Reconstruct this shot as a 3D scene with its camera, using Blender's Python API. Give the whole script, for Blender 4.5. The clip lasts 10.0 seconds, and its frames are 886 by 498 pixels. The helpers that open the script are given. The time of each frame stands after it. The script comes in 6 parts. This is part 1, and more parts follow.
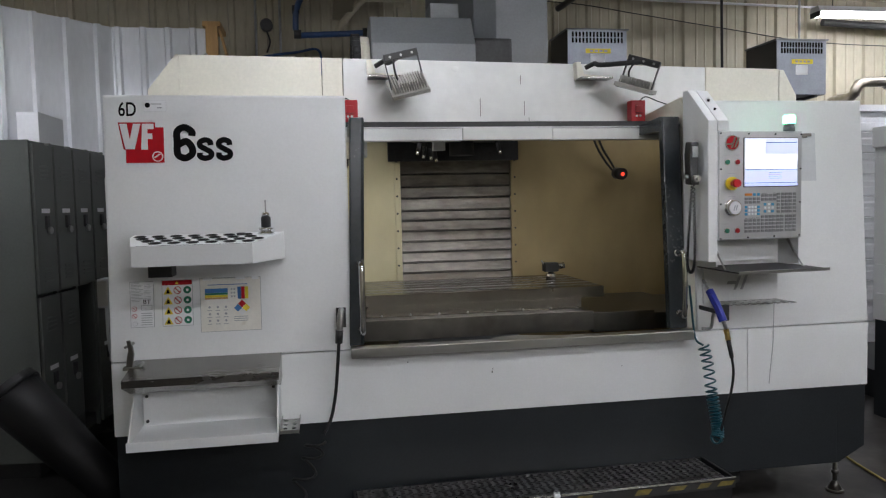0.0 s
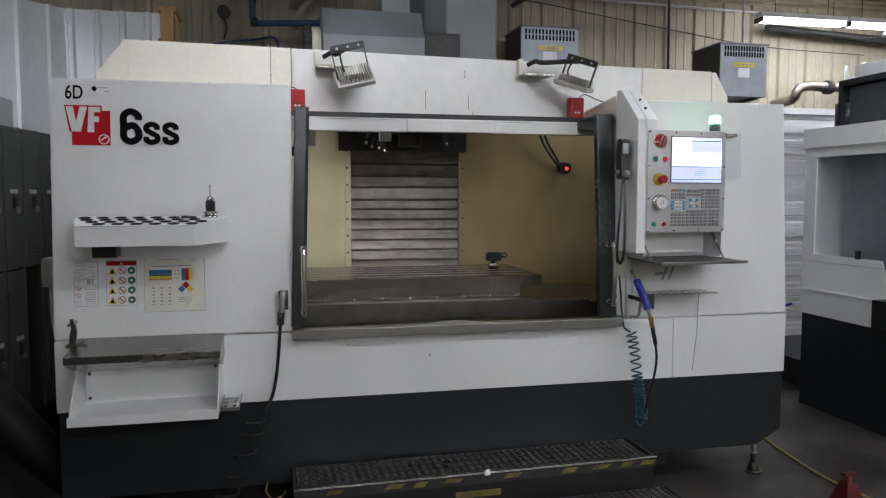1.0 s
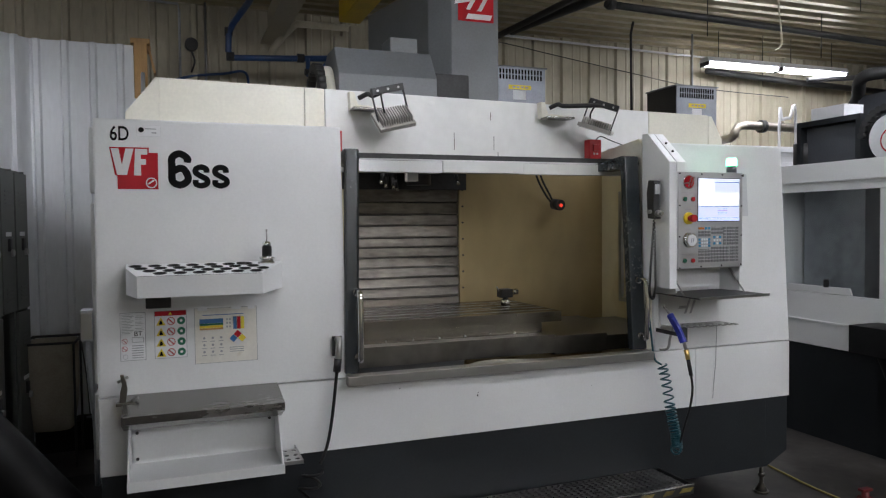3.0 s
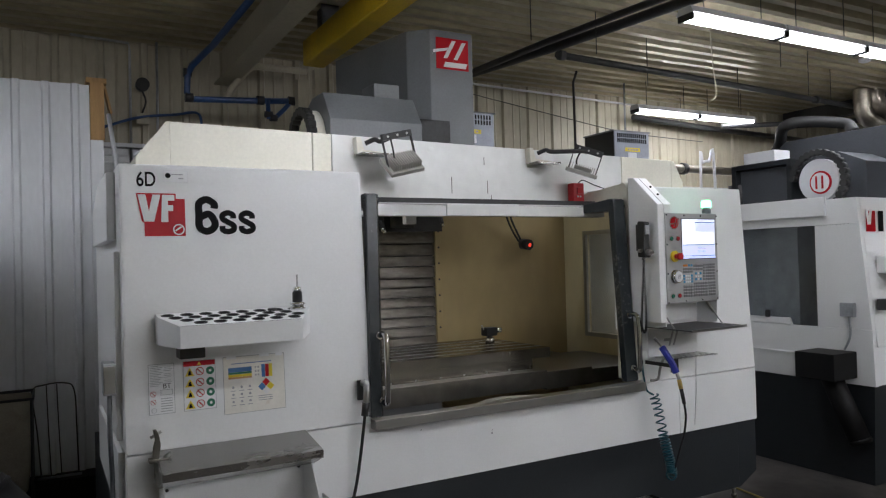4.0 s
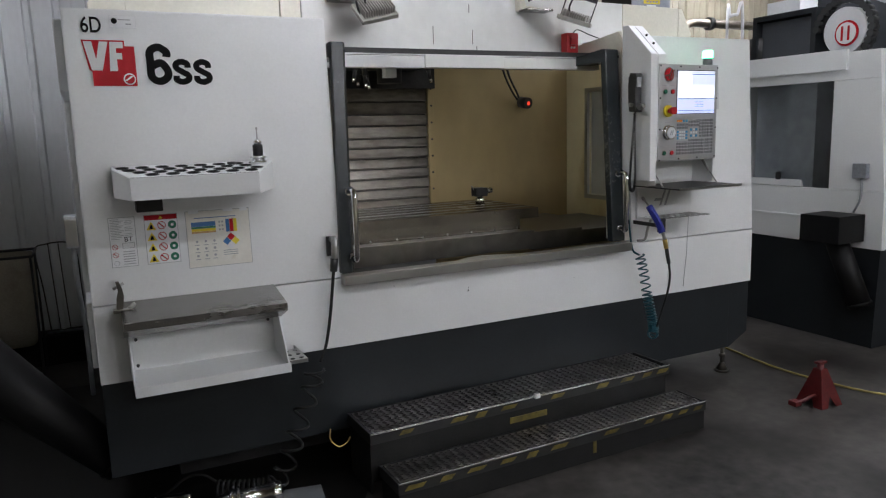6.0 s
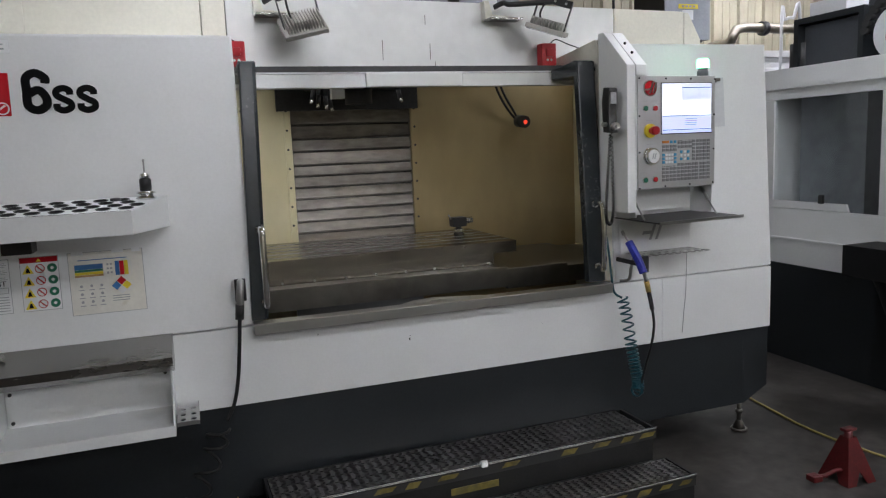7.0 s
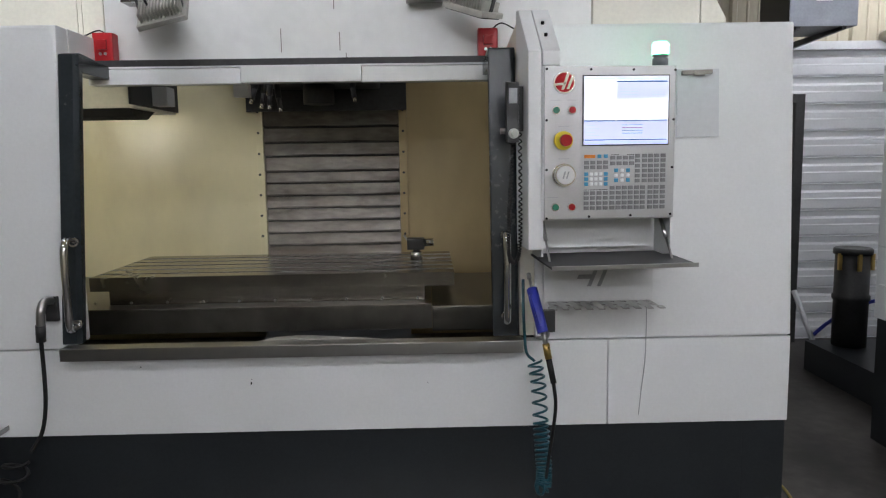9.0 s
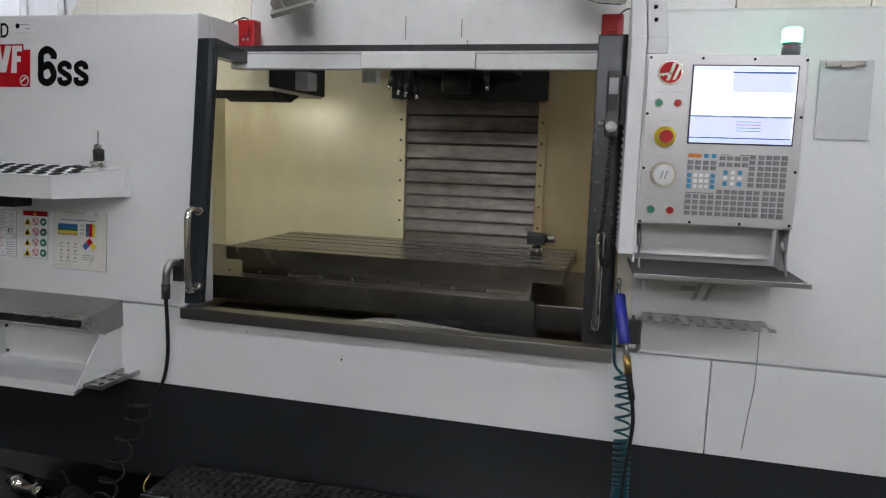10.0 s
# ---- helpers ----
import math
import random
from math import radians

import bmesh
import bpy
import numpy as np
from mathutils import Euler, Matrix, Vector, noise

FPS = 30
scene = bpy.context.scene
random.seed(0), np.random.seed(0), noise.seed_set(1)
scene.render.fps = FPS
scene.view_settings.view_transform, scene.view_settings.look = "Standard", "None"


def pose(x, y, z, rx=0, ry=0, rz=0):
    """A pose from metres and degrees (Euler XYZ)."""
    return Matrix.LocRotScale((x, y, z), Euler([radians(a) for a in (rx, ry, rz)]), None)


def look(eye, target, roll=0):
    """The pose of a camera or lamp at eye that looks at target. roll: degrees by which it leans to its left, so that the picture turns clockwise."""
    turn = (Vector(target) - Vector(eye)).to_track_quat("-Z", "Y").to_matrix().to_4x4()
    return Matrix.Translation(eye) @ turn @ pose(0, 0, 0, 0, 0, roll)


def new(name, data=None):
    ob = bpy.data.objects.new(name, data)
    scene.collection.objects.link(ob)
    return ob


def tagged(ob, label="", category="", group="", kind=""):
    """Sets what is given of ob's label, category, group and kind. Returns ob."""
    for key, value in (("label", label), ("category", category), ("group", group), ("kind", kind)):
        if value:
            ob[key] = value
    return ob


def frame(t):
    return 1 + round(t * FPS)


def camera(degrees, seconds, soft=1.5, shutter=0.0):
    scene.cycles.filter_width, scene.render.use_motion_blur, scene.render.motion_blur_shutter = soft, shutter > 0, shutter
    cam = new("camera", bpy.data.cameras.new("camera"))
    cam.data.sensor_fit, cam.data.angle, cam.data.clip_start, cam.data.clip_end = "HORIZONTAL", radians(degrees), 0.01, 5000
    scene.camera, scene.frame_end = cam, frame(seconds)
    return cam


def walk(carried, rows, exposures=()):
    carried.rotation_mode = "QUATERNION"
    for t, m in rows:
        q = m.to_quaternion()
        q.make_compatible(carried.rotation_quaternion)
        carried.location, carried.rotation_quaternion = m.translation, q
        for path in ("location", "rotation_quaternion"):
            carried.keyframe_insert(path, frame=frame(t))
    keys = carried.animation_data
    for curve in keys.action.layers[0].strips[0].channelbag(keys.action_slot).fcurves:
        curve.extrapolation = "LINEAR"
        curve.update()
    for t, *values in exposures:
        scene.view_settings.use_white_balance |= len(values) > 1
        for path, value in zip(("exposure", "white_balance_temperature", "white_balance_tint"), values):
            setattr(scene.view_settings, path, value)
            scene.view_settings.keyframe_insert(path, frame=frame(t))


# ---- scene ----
cam = camera(63.0, 10.0, soft=1.2)
PATH = [
    (0, (0.178, 0.101, 1.6), (0.506, 2.07, 1.475), -1.3),
    (0.5, (0.22, 0.014, 1.594), (0.595, 1.971, 1.423), 0.1),
    (1, (0.27, -0.055, 1.585), (0.692, 1.894, 1.437), 0.0),
    (1.5, (0.242, -0.102, 1.585), (0.697, 1.84, 1.438), -1.4),
    (2, (0.086, -0.082, 1.58), (0.596, 1.846, 1.428), -0.3),
    (2.5, (-0.194, 0.035, 1.601), (0.396, 1.942, 1.466), -1.5),
    (3, (-0.44, 0.137, 1.649), (0.258, 2.01, 1.579), -0.6),
    (3.2, (-0.581, 0.195, 1.657), (0.201, 2.035, 1.608), -0.9),
    (4.3, (-1.087, 0.324, 1.712), (-0.1, 2.063, 1.75), -1.8),
    (4.5, (-1.109, 0.343, 1.735), (-0.116, 2.078, 1.76), -1.9),
    (5, (-1.152, 0.362, 1.657), (-0.187, 2.109, 1.521), -1.1),
    (5.5, (-1.056, 0.332, 1.589), (-0.16, 2.096, 1.292), -0.7),
    (6, (-0.712, 0.256, 1.596), (0.151, 2.031, 1.273), -1.7),
    (6.2, (-0.581, 0.28, 1.622), (0.273, 2.061, 1.306), -1.7),
    (7.3, (0.338, 0.471, 1.628), (0.895, 2.372, 1.354), -2.5),
    (7.5, (0.478, 0.518, 1.632), (0.988, 2.431, 1.348), -2.3),
    (8, (0.814, 0.647, 1.626), (1.175, 2.595, 1.354), -2.2),
    (8.5, (1.247, 0.696, 1.62), (1.408, 2.67, 1.345), -1.4),
    (9, (1.617, 0.802, 1.607), (1.653, 2.786, 1.362), -0.9),
    (9.5, (1.867, 0.871, 1.621), (1.553, 2.828, 1.355), -0.1),
    (10, (1.992, 0.914, 1.597), (1.486, 2.83, 1.33), 1.9),
]
walk(cam, [(t, look(eye, target, roll)) for t, eye, target, roll in PATH])

# ---- world and exposure ----
world = bpy.data.worlds.new("world")
scene.world = world
world.use_nodes = True
world.node_tree.nodes["Background"].inputs[0].default_value = (0.5, 0.55, 0.6, 1)
world.node_tree.nodes["Background"].inputs[1].default_value = 0.008
scene.view_settings.exposure = 0.0
TUBE_GLOW = 38.0

# ---- materials ----
def material(name, colour, rough=0.5, metal=0.0, spread=0.06, scale=3.0, grain=60.0, bump=0.05, stain=None, stain_at=0.62, stretch=(1, 1, 1), coat=0.0):
    """A surface with two scales of colour variation, fine relief and optional stains of another colour."""
    m = bpy.data.materials.new(name)
    m.use_nodes = True
    nt = m.node_tree
    N, L = nt.nodes, nt.links
    b = N["Principled BSDF"]
    tc, mp = N.new("ShaderNodeTexCoord"), N.new("ShaderNodeMapping")
    mp.inputs["Scale"].default_value = stretch
    L.new(tc.outputs["Object"], mp.inputs["Vector"])
    big, fine = N.new("ShaderNodeTexNoise"), N.new("ShaderNodeTexNoise")
    big.inputs["Scale"].default_value, big.inputs["Detail"].default_value, big.inputs["Roughness"].default_value = scale, 6, 0.6
    fine.inputs["Scale"].default_value, fine.inputs["Detail"].default_value = grain, 4
    for n in (big, fine):
        L.new(mp.outputs["Vector"], n.inputs["Vector"])
    mix = N.new("ShaderNodeMath")
    mix.operation = "MULTIPLY_ADD"
    mix.inputs[1].default_value = 0.65
    half = N.new("ShaderNodeMath")
    half.operation, half.inputs[1].default_value = "MULTIPLY", 0.35
    L.new(fine.outputs["Fac"], half.inputs[0])
    L.new(big.outputs["Fac"], mix.inputs[0])
    L.new(half.outputs[0], mix.inputs[2])
    ramp = N.new("ShaderNodeValToRGB")
    lo = [max(0, c * (1 - 2.2 * spread)) for c in colour]
    hi = [min(1, c * (1 + 1.6 * spread)) for c in colour]
    ramp.color_ramp.elements[0].position, ramp.color_ramp.elements[1].position = 0.3, 0.7
    ramp.color_ramp.elements[0].color, ramp.color_ramp.elements[1].color = (*lo, 1), (*hi, 1)
    L.new(mix.outputs[0], ramp.inputs[0])
    out = ramp.outputs[0]
    if stain:
        s1, s2 = N.new("ShaderNodeTexNoise"), N.new("ShaderNodeValToRGB")
        s1.inputs["Scale"].default_value, s1.inputs["Detail"].default_value, s1.inputs["Roughness"].default_value = scale * 1.1, 5, 0.55
        L.new(mp.outputs["Vector"], s1.inputs["Vector"])
        s2.color_ramp.elements[0].position, s2.color_ramp.elements[1].position = stain_at, min(0.99, stain_at + 0.2)
        s2.color_ramp.elements[0].color, s2.color_ramp.elements[1].color = (0, 0, 0, 1), (0.85, 0.85, 0.85, 1)
        L.new(s1.outputs["Fac"], s2.inputs[0])
        mx = N.new("ShaderNodeMix")
        mx.data_type = "RGBA"
        L.new(s2.outputs[0], mx.inputs[0])
        L.new(out, mx.inputs[6])
        mx.inputs[7].default_value = (*stain, 1)
        out = mx.outputs[2]
    L.new(out, b.inputs["Base Color"])
    rr = N.new("ShaderNodeMapRange")
    rr.inputs["To Min"].default_value, rr.inputs["To Max"].default_value = max(0.03, rough - 0.1), min(1, rough + 0.1)
    L.new(mix.outputs[0], rr.inputs["Value"])
    L.new(rr.outputs[0], b.inputs["Roughness"])
    b.inputs["Metallic"].default_value = metal
    b.inputs["Coat Weight"].default_value = coat
    if bump:
        bp = N.new("ShaderNodeBump")
        bp.inputs["Strength"].default_value, bp.inputs["Distance"].default_value = bump, 0.01
        L.new(mix.outputs[0], bp.inputs["Height"])
        L.new(bp.outputs[0], b.inputs["Normal"])
    return m


def glowing(name, colour, strength):
    m = bpy.data.materials.new(name)
    m.use_nodes = True
    b = m.node_tree.nodes["Principled BSDF"]
    b.inputs["Base Color"].default_value = (*colour, 1)
    b.inputs["Emission Color"].default_value = (*colour, 1)
    b.inputs["Emission Strength"].default_value = strength
    return m


def glass(name, colour, rough=0.03):
    m = bpy.data.materials.new(name)
    m.use_nodes = True
    b = m.node_tree.nodes["Principled BSDF"]
    b.inputs["Base Color"].default_value, b.inputs["Roughness"].default_value = (*colour, 1), rough
    b.inputs["Transmission Weight"].default_value, b.inputs["IOR"].default_value = 1.0, 1.45
    return m


WHITE = material("white_machine_enamel", (0.79, 0.8, 0.8), 0.32, 0, 0.03, 1.6, 90, 0.03, (0.5, 0.49, 0.44), 0.74)
DENTED = material("dented_white_enamel", (0.77, 0.78, 0.76), 0.22, 0, 0.05, 2.2, 14, 0.35, (0.5, 0.46, 0.36), 0.7)
YELLOWED = material("yellowed_white_enamel", (0.76, 0.74, 0.64), 0.4, 0, 0.06, 1.8, 60, 0.05, (0.5, 0.44, 0.28), 0.66)
GREY = material("dark_grey_enamel", (0.019, 0.022, 0.025), 0.36, 0, 0.12, 2.0, 80, 0.05, (0.03, 0.03, 0.03), 0.68)
MIDGREY = material("mid_grey_enamel", (0.16, 0.17, 0.18), 0.38, 0, 0.1, 2.0, 70, 0.05, (0.09, 0.09, 0.09), 0.7)
DOORGREY = material("slate_grey_door_enamel", (0.024, 0.03, 0.034), 0.25, 0, 0.12, 3.0, 60, 0.06, (0.02, 0.02, 0.02), 0.7)
CREAM = material("oil_stained_cream_enamel", (0.7, 0.64, 0.43), 0.3, 0, 0.07, 1.3, 7, 0.02, (0.42, 0.3, 0.1), 0.62, (1, 1, 0.5))
BOXFRONT = material("dull_blue_grey_sheet", (0.3, 0.32, 0.36), 0.45, 0.4, 0.1, 6, 60, 0.02)
BROWNCREAM = material("stained_brown_cream_enamel", (0.41, 0.32, 0.165), 0.34, 0, 0.09, 1.2, 7, 0.02, (0.3, 0.21, 0.085), 0.5, (1, 1, 0.5))
STEEL = material("brushed_stainless_steel", (0.42, 0.42, 0.41), 0.3, 1, 0.05, 2.5, 30, 0.0, None, 0.6, (0.25, 1.5, 1.5))
WORNSTEEL = material("oily_worn_steel", (0.2, 0.19, 0.17), 0.34, 1, 0.16, 2.0, 12, 0.0, (0.11, 0.095, 0.08), 0.55)
TABLESTEEL = material("dark_oily_table_steel", (0.2, 0.185, 0.16), 0.25, 1, 0.14, 2.4, 12, 0.0, (0.12, 0.1, 0.08), 0.55)
SLATSTEEL = material("scuffed_way_cover_steel", (0.185, 0.17, 0.15), 0.38, 1, 0.3, 2.2, 18, 0.004, (0.13, 0.105, 0.08), 0.5, (0.7, 1, 2.0))
SHELFSTEEL = material("dull_shelf_steel", (0.3, 0.29, 0.28), 0.26, 1, 0.06, 3.0, 30, 0.0, None, 0.6, (0.5, 1.5, 1.5))
NOSING = material("bright_worn_nosing_steel", (0.78, 0.78, 0.78), 0.2, 1, 0.1, 9, 60, 0.0)
LAMPGREY = material("pale_grey_lamp_casting", (0.42, 0.41, 0.37), 0.45, 0.2, 0.1, 8, 60, 0.05, (0.25, 0.22, 0.17), 0.66)
BLACKFLOOR = material("near_black_concrete", (0.0075, 0.007, 0.0065), 0.5, 0, 0.5, 1.6, 20, 0.06, (0.014, 0.012, 0.011), 0.62)
GRATING = material("worn_bare_grating_steel", (0.5, 0.48, 0.47), 0.3, 1, 0.18, 4.0, 30, 0.004)
GALVANISED = material("galvanised_steel", (0.46, 0.48, 0.51), 0.42, 1, 0.14, 9, 50, 0.012)
CHROME = material("polished_chrome", (0.8, 0.8, 0.8), 0.08, 1, 0.03, 5, 60, 0.0)
BLACK = material("black_plastic", (0.02, 0.02, 0.021), 0.42, 0, 0.2, 8, 120, 0.05)
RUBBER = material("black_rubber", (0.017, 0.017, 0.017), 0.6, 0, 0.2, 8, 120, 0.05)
DARKIRON = material("dark_painted_iron", (0.035, 0.035, 0.036), 0.5, 0.2, 0.25, 5, 60, 0.1, (0.08, 0.06, 0.045), 0.66)
SHEETWHITE = material("white_corrugated_sheet", (0.74, 0.76, 0.79), 0.35, 0.1, 0.05, 0.9, 40, 0.04, (0.42, 0.42, 0.4), 0.68, (1, 1, 0.25))
SIDING = material("white_siding_enamel", (0.62, 0.63, 0.65), 0.42, 0, 0.05, 1.2, 50, 0.04, (0.4, 0.4, 0.38), 0.72)
SHOPWALL = material("yellowed_ribbed_wall_sheet", (0.44, 0.4, 0.3), 0.5, 0, 0.1, 0.8, 30, 0.06, (0.3, 0.26, 0.18), 0.62, (1, 1, 0.3))
ROOF = material("stained_metal_deck", (0.42, 0.37, 0.25), 0.32, 0.5, 0.16, 1.0, 25, 0.08, (0.2, 0.16, 0.1), 0.58, (0.5, 1.5, 1))
CONCRETE = material("dark_worn_concrete", (0.056, 0.051, 0.048), 0.45, 0, 0.5, 1.4, 14, 0.1, (0.012, 0.011, 0.01), 0.5)
TIMBER = material("pine_timber", (0.5, 0.3, 0.12), 0.6, 0, 0.15, 3, 50, 0.12, (0.3, 0.15, 0.05), 0.66, (6, 6, 0.6))
LOCKER = material("grey_locker_enamel", (0.105, 0.112, 0.104), 0.42, 0, 0.08, 2, 70, 0.05, (0.11, 0.11, 0.1), 0.7)
CHUTE = material("dull_dark_chute_enamel", (0.006, 0.006, 0.0064), 0.55, 0, 0.25, 2.0, 60, 0.05, (0.014, 0.013, 0.012), 0.6)
RED = material("red_plastic", (0.4, 0.015, 0.02), 0.35, 0, 0.08, 9, 80, 0.03)
REDPAINT = material("scuffed_red_paint", (0.1, 0.007, 0.008), 0.45, 0.1, 0.2, 9, 60, 0.1, (0.12, 0.02, 0.02), 0.64)
YELLOW = material("crane_yellow_paint", (0.7, 0.48, 0.02), 0.42, 0, 0.1, 3, 50, 0.05, (0.35, 0.22, 0.04), 0.7)
TAPE = material("worn_yellow_tape", (0.18, 0.14, 0.03), 0.6, 0, 0.3, 14, 60, 0.12, (0.06, 0.055, 0.04), 0.52)
GREEN = material("green_plastic", (0.01, 0.16, 0.09), 0.35, 0, 0.1, 9, 80, 0.03)
BLUE = material("blue_plastic", (0.02, 0.03, 0.3), 0.35, 0, 0.12, 9, 80, 0.03)
BLUEPIPE = material("blue_air_pipe", (0.02, 0.06, 0.17), 0.35, 0, 0.15, 5, 60, 0.04)
TEAL = material("teal_air_hose", (0.006, 0.07, 0.095), 0.3, 0, 0.12, 12, 80, 0.02)
YELLOWCORD = material("yellow_cord", (0.34, 0.27, 0.08), 0.55, 0, 0.15, 14, 80, 0.03)
PAPER = material("printed_paper", (0.8, 0.81, 0.82), 0.55, 0, 0.04, 12, 150, 0.02)
OLDPAPER = material("stained_laminated_paper", (0.78, 0.76, 0.7), 0.3, 0, 0.05, 8, 80, 0.06, (0.42, 0.33, 0.18), 0.7)
INK = material("black_ink", (0.005, 0.005, 0.0055), 0.4, 0, 0.1, 20, 90, 0.0)
GREYINK = material("grey_ink", (0.4, 0.41, 0.42), 0.5, 0, 0.1, 20, 90, 0.0)
REDINK = material("red_decal", (0.45, 0.006, 0.014), 0.35, 0, 0.05, 9, 90, 0.0)
WHITEINK = material("white_decal", (0.74, 0.74, 0.74), 0.4, 0, 0.03, 9, 90, 0.0)
YELLOWINK = material("yellow_decal", (0.75, 0.58, 0.03), 0.4, 0, 0.05, 9, 90, 0.0)
BLUEINK = material("blue_decal", (0.03, 0.14, 0.36), 0.4, 0, 0.05, 9, 90, 0.0)
BRASS = material("brass", (0.6, 0.42, 0.14), 0.3, 1, 0.1, 9, 80, 0.03)
CANVAS = material("dirty_canvas", (0.4, 0.36, 0.29), 0.9, 0, 0.12, 4, 90, 0.25, (0.2, 0.17, 0.13), 0.6)
SLATE = material("slate_machine_enamel", (0.06, 0.065, 0.075), 0.38, 0, 0.12, 2.0, 70, 0.05, (0.04, 0.04, 0.045), 0.68)
FOIL = material("silver_duct_foil", (0.44, 0.4, 0.34), 0.4, 1, 0.12, 7, 30, 0.35)
FACEPLATE = material("anodised_console_plate", (0.5, 0.5, 0.5), 0.4, 0.75, 0.04, 6, 160, 0.03)
KEY = material("grey_key_plastic", (0.2, 0.2, 0.205), 0.5, 0, 0.08, 20, 90, 0.03)
KEYBLUE = material("blue_key_plastic", (0.05, 0.28, 0.5), 0.5, 0, 0.08, 20, 90, 0.03)
KEYORANGE = material("orange_key_plastic", (0.65, 0.2, 0.02), 0.5, 0, 0.08, 20, 90, 0.03)
TUBE = glowing("lit_fluorescent_tube", (0.925, 0.937, 1.0), TUBE_GLOW)
WORKLIT = glowing("lit_work_lamp_lens", (1.0, 0.97, 0.86), 31.0)
SCREENLIT = glowing("lit_screen_white", (0.9, 0.94, 1.0), 0.72)
SCREENBLUE = glowing("lit_screen_blue", (0.5, 0.56, 0.9), 0.75)
SCREENDIM = glowing("lit_screen_pale_blue", (0.62, 0.68, 0.9), 0.62)
BEACONLIT = glowing("lit_green_beacon", (0.16, 1.0, 0.48), 7.0)
REDLIT = glowing("lit_red_lens", (1.0, 0.06, 0.03), 1.0)
PANE = glass("grey_polycarbonate", (0.75, 0.78, 0.78), 0.05)
# oily, matt and inky surfaces have little gloss of their own
for m, gloss in ((CONCRETE, 0.22), (CHUTE, 0.25), (INK, 0.06), (REDINK, 0.2), (RED, 0.3), (BLACKFLOOR, 0.2), (GREYINK, 0.2), (RUBBER, 0.3), (CANVAS, 0.1), (LOCKER, 0.3), (GREY, 0.35)):
    m.node_tree.nodes["Principled BSDF"].inputs["Specular IOR Level"].default_value = gloss

# ---- builders ----
AT = {}


def thing(name, at, label, category, group="", kind=""):
    """The empty at the base of a thing."""
    ob = new(name)
    ob.location = at
    ob.empty_display_size = 0.1
    AT[ob.name] = Vector(at)
    return tagged(ob, label, category, group, kind)


def part(name, bm, mat, parent=None, label=""):
    """Links a bmesh, given in world metres, as one mesh under a thing or a part."""
    me = bpy.data.meshes.new(name)
    origin = AT[parent.name] if parent else Vector((0, 0, 0))
    bmesh.ops.recalc_face_normals(bm, faces=bm.faces)
    bmesh.ops.translate(bm, verts=bm.verts, vec=-origin)
    bm.to_mesh(me)
    bm.free()
    me.materials.append(mat)
    ob = new(name, me)
    if parent:
        ob.parent = parent
    AT[ob.name] = origin.copy()
    return tagged(ob, label) if label else ob


def piece(name, me, at, parent, turn=None):
    """One more object on a shared mesh, at a world place."""
    ob = new(name, me)
    ob.parent = parent
    ob.location = Vector(at) - AT[parent.name]
    if turn:
        ob.rotation_euler = turn
    return ob


def mesh_of(bm, name, mat):
    me = bpy.data.meshes.new(name)
    bmesh.ops.recalc_face_normals(bm, faces=bm.faces)
    bm.to_mesh(me)
    bm.free()
    me.materials.append(mat)
    return me


def solid(*rest):
    """A new bmesh with boxes given as (x0, x1, y0, y1, z0, z1)."""
    bm = bmesh.new()
    for b in rest:
        box(bm, *b)
    return bm


def box(bm, x0, x1, y0, y1, z0, z1, r=0.0, m=None):
    got = bmesh.ops.create_cube(bm, size=1.0)["verts"]
    for v in got:
        v.co = Vector(((x0 + x1) / 2 + v.co.x * (x1 - x0), (y0 + y1) / 2 + v.co.y * (y1 - y0), (z0 + z1) / 2 + v.co.z * (z1 - z0)))
    if m:
        bmesh.ops.transform(bm, matrix=m, verts=got)
    if r:
        edges = {e for v in got for e in v.link_edges}
        bmesh.ops.bevel(bm, geom=list(edges), offset=r, segments=2, profile=0.7, affect="EDGES")
    return bm


def rbox(x0, x1, y0, y1, z0, z1, r=0.006, m=None):
    return box(bmesh.new(), x0, x1, y0, y1, z0, z1, r, m)


def rod(bm, a, b, r, seg=12, r2=None):
    a, b = Vector(a), Vector(b)
    d = b - a
    m = Matrix.Translation((a + b) / 2) @ d.to_track_quat("Z", "Y").to_matrix().to_4x4()
    bmesh.ops.create_cone(bm, cap_ends=True, segments=seg, radius1=r, radius2=r if r2 is None else r2, depth=d.length, matrix=m)
    for f in bm.faces:
        f.smooth = len(f.verts) == 4
    return bm


def rods(*rest, seg=12):
    bm = bmesh.new()
    for a, b, r in rest:
        rod(bm, a, b, r, seg)
    return bm


def hose(pts, r, seg=8, bm=None):
    """A round tube along a line of points."""
    bm = bm or bmesh.new()
    pts = [Vector(p) for p in pts]
    rings = []
    side = None
    for i, p in enumerate(pts):
        d = (pts[min(i + 1, len(pts) - 1)] - pts[max(i - 1, 0)]).normalized()
        if side is None:
            side = d.orthogonal().normalized()
        side = (side - d * side.dot(d)).normalized()
        up = d.cross(side)
        rings.append([bm.verts.new(p + r * (math.cos(a) * side + math.sin(a) * up)) for a in [2 * math.pi * k / seg for k in range(seg)]])
    for q, w in zip(rings, rings[1:]):
        for k in range(seg):
            bm.faces.new((q[k], q[(k + 1) % seg], w[(k + 1) % seg], w[k])).smooth = True
    bm.faces.new(rings[0][::-1])
    bm.faces.new(rings[-1])
    return bm


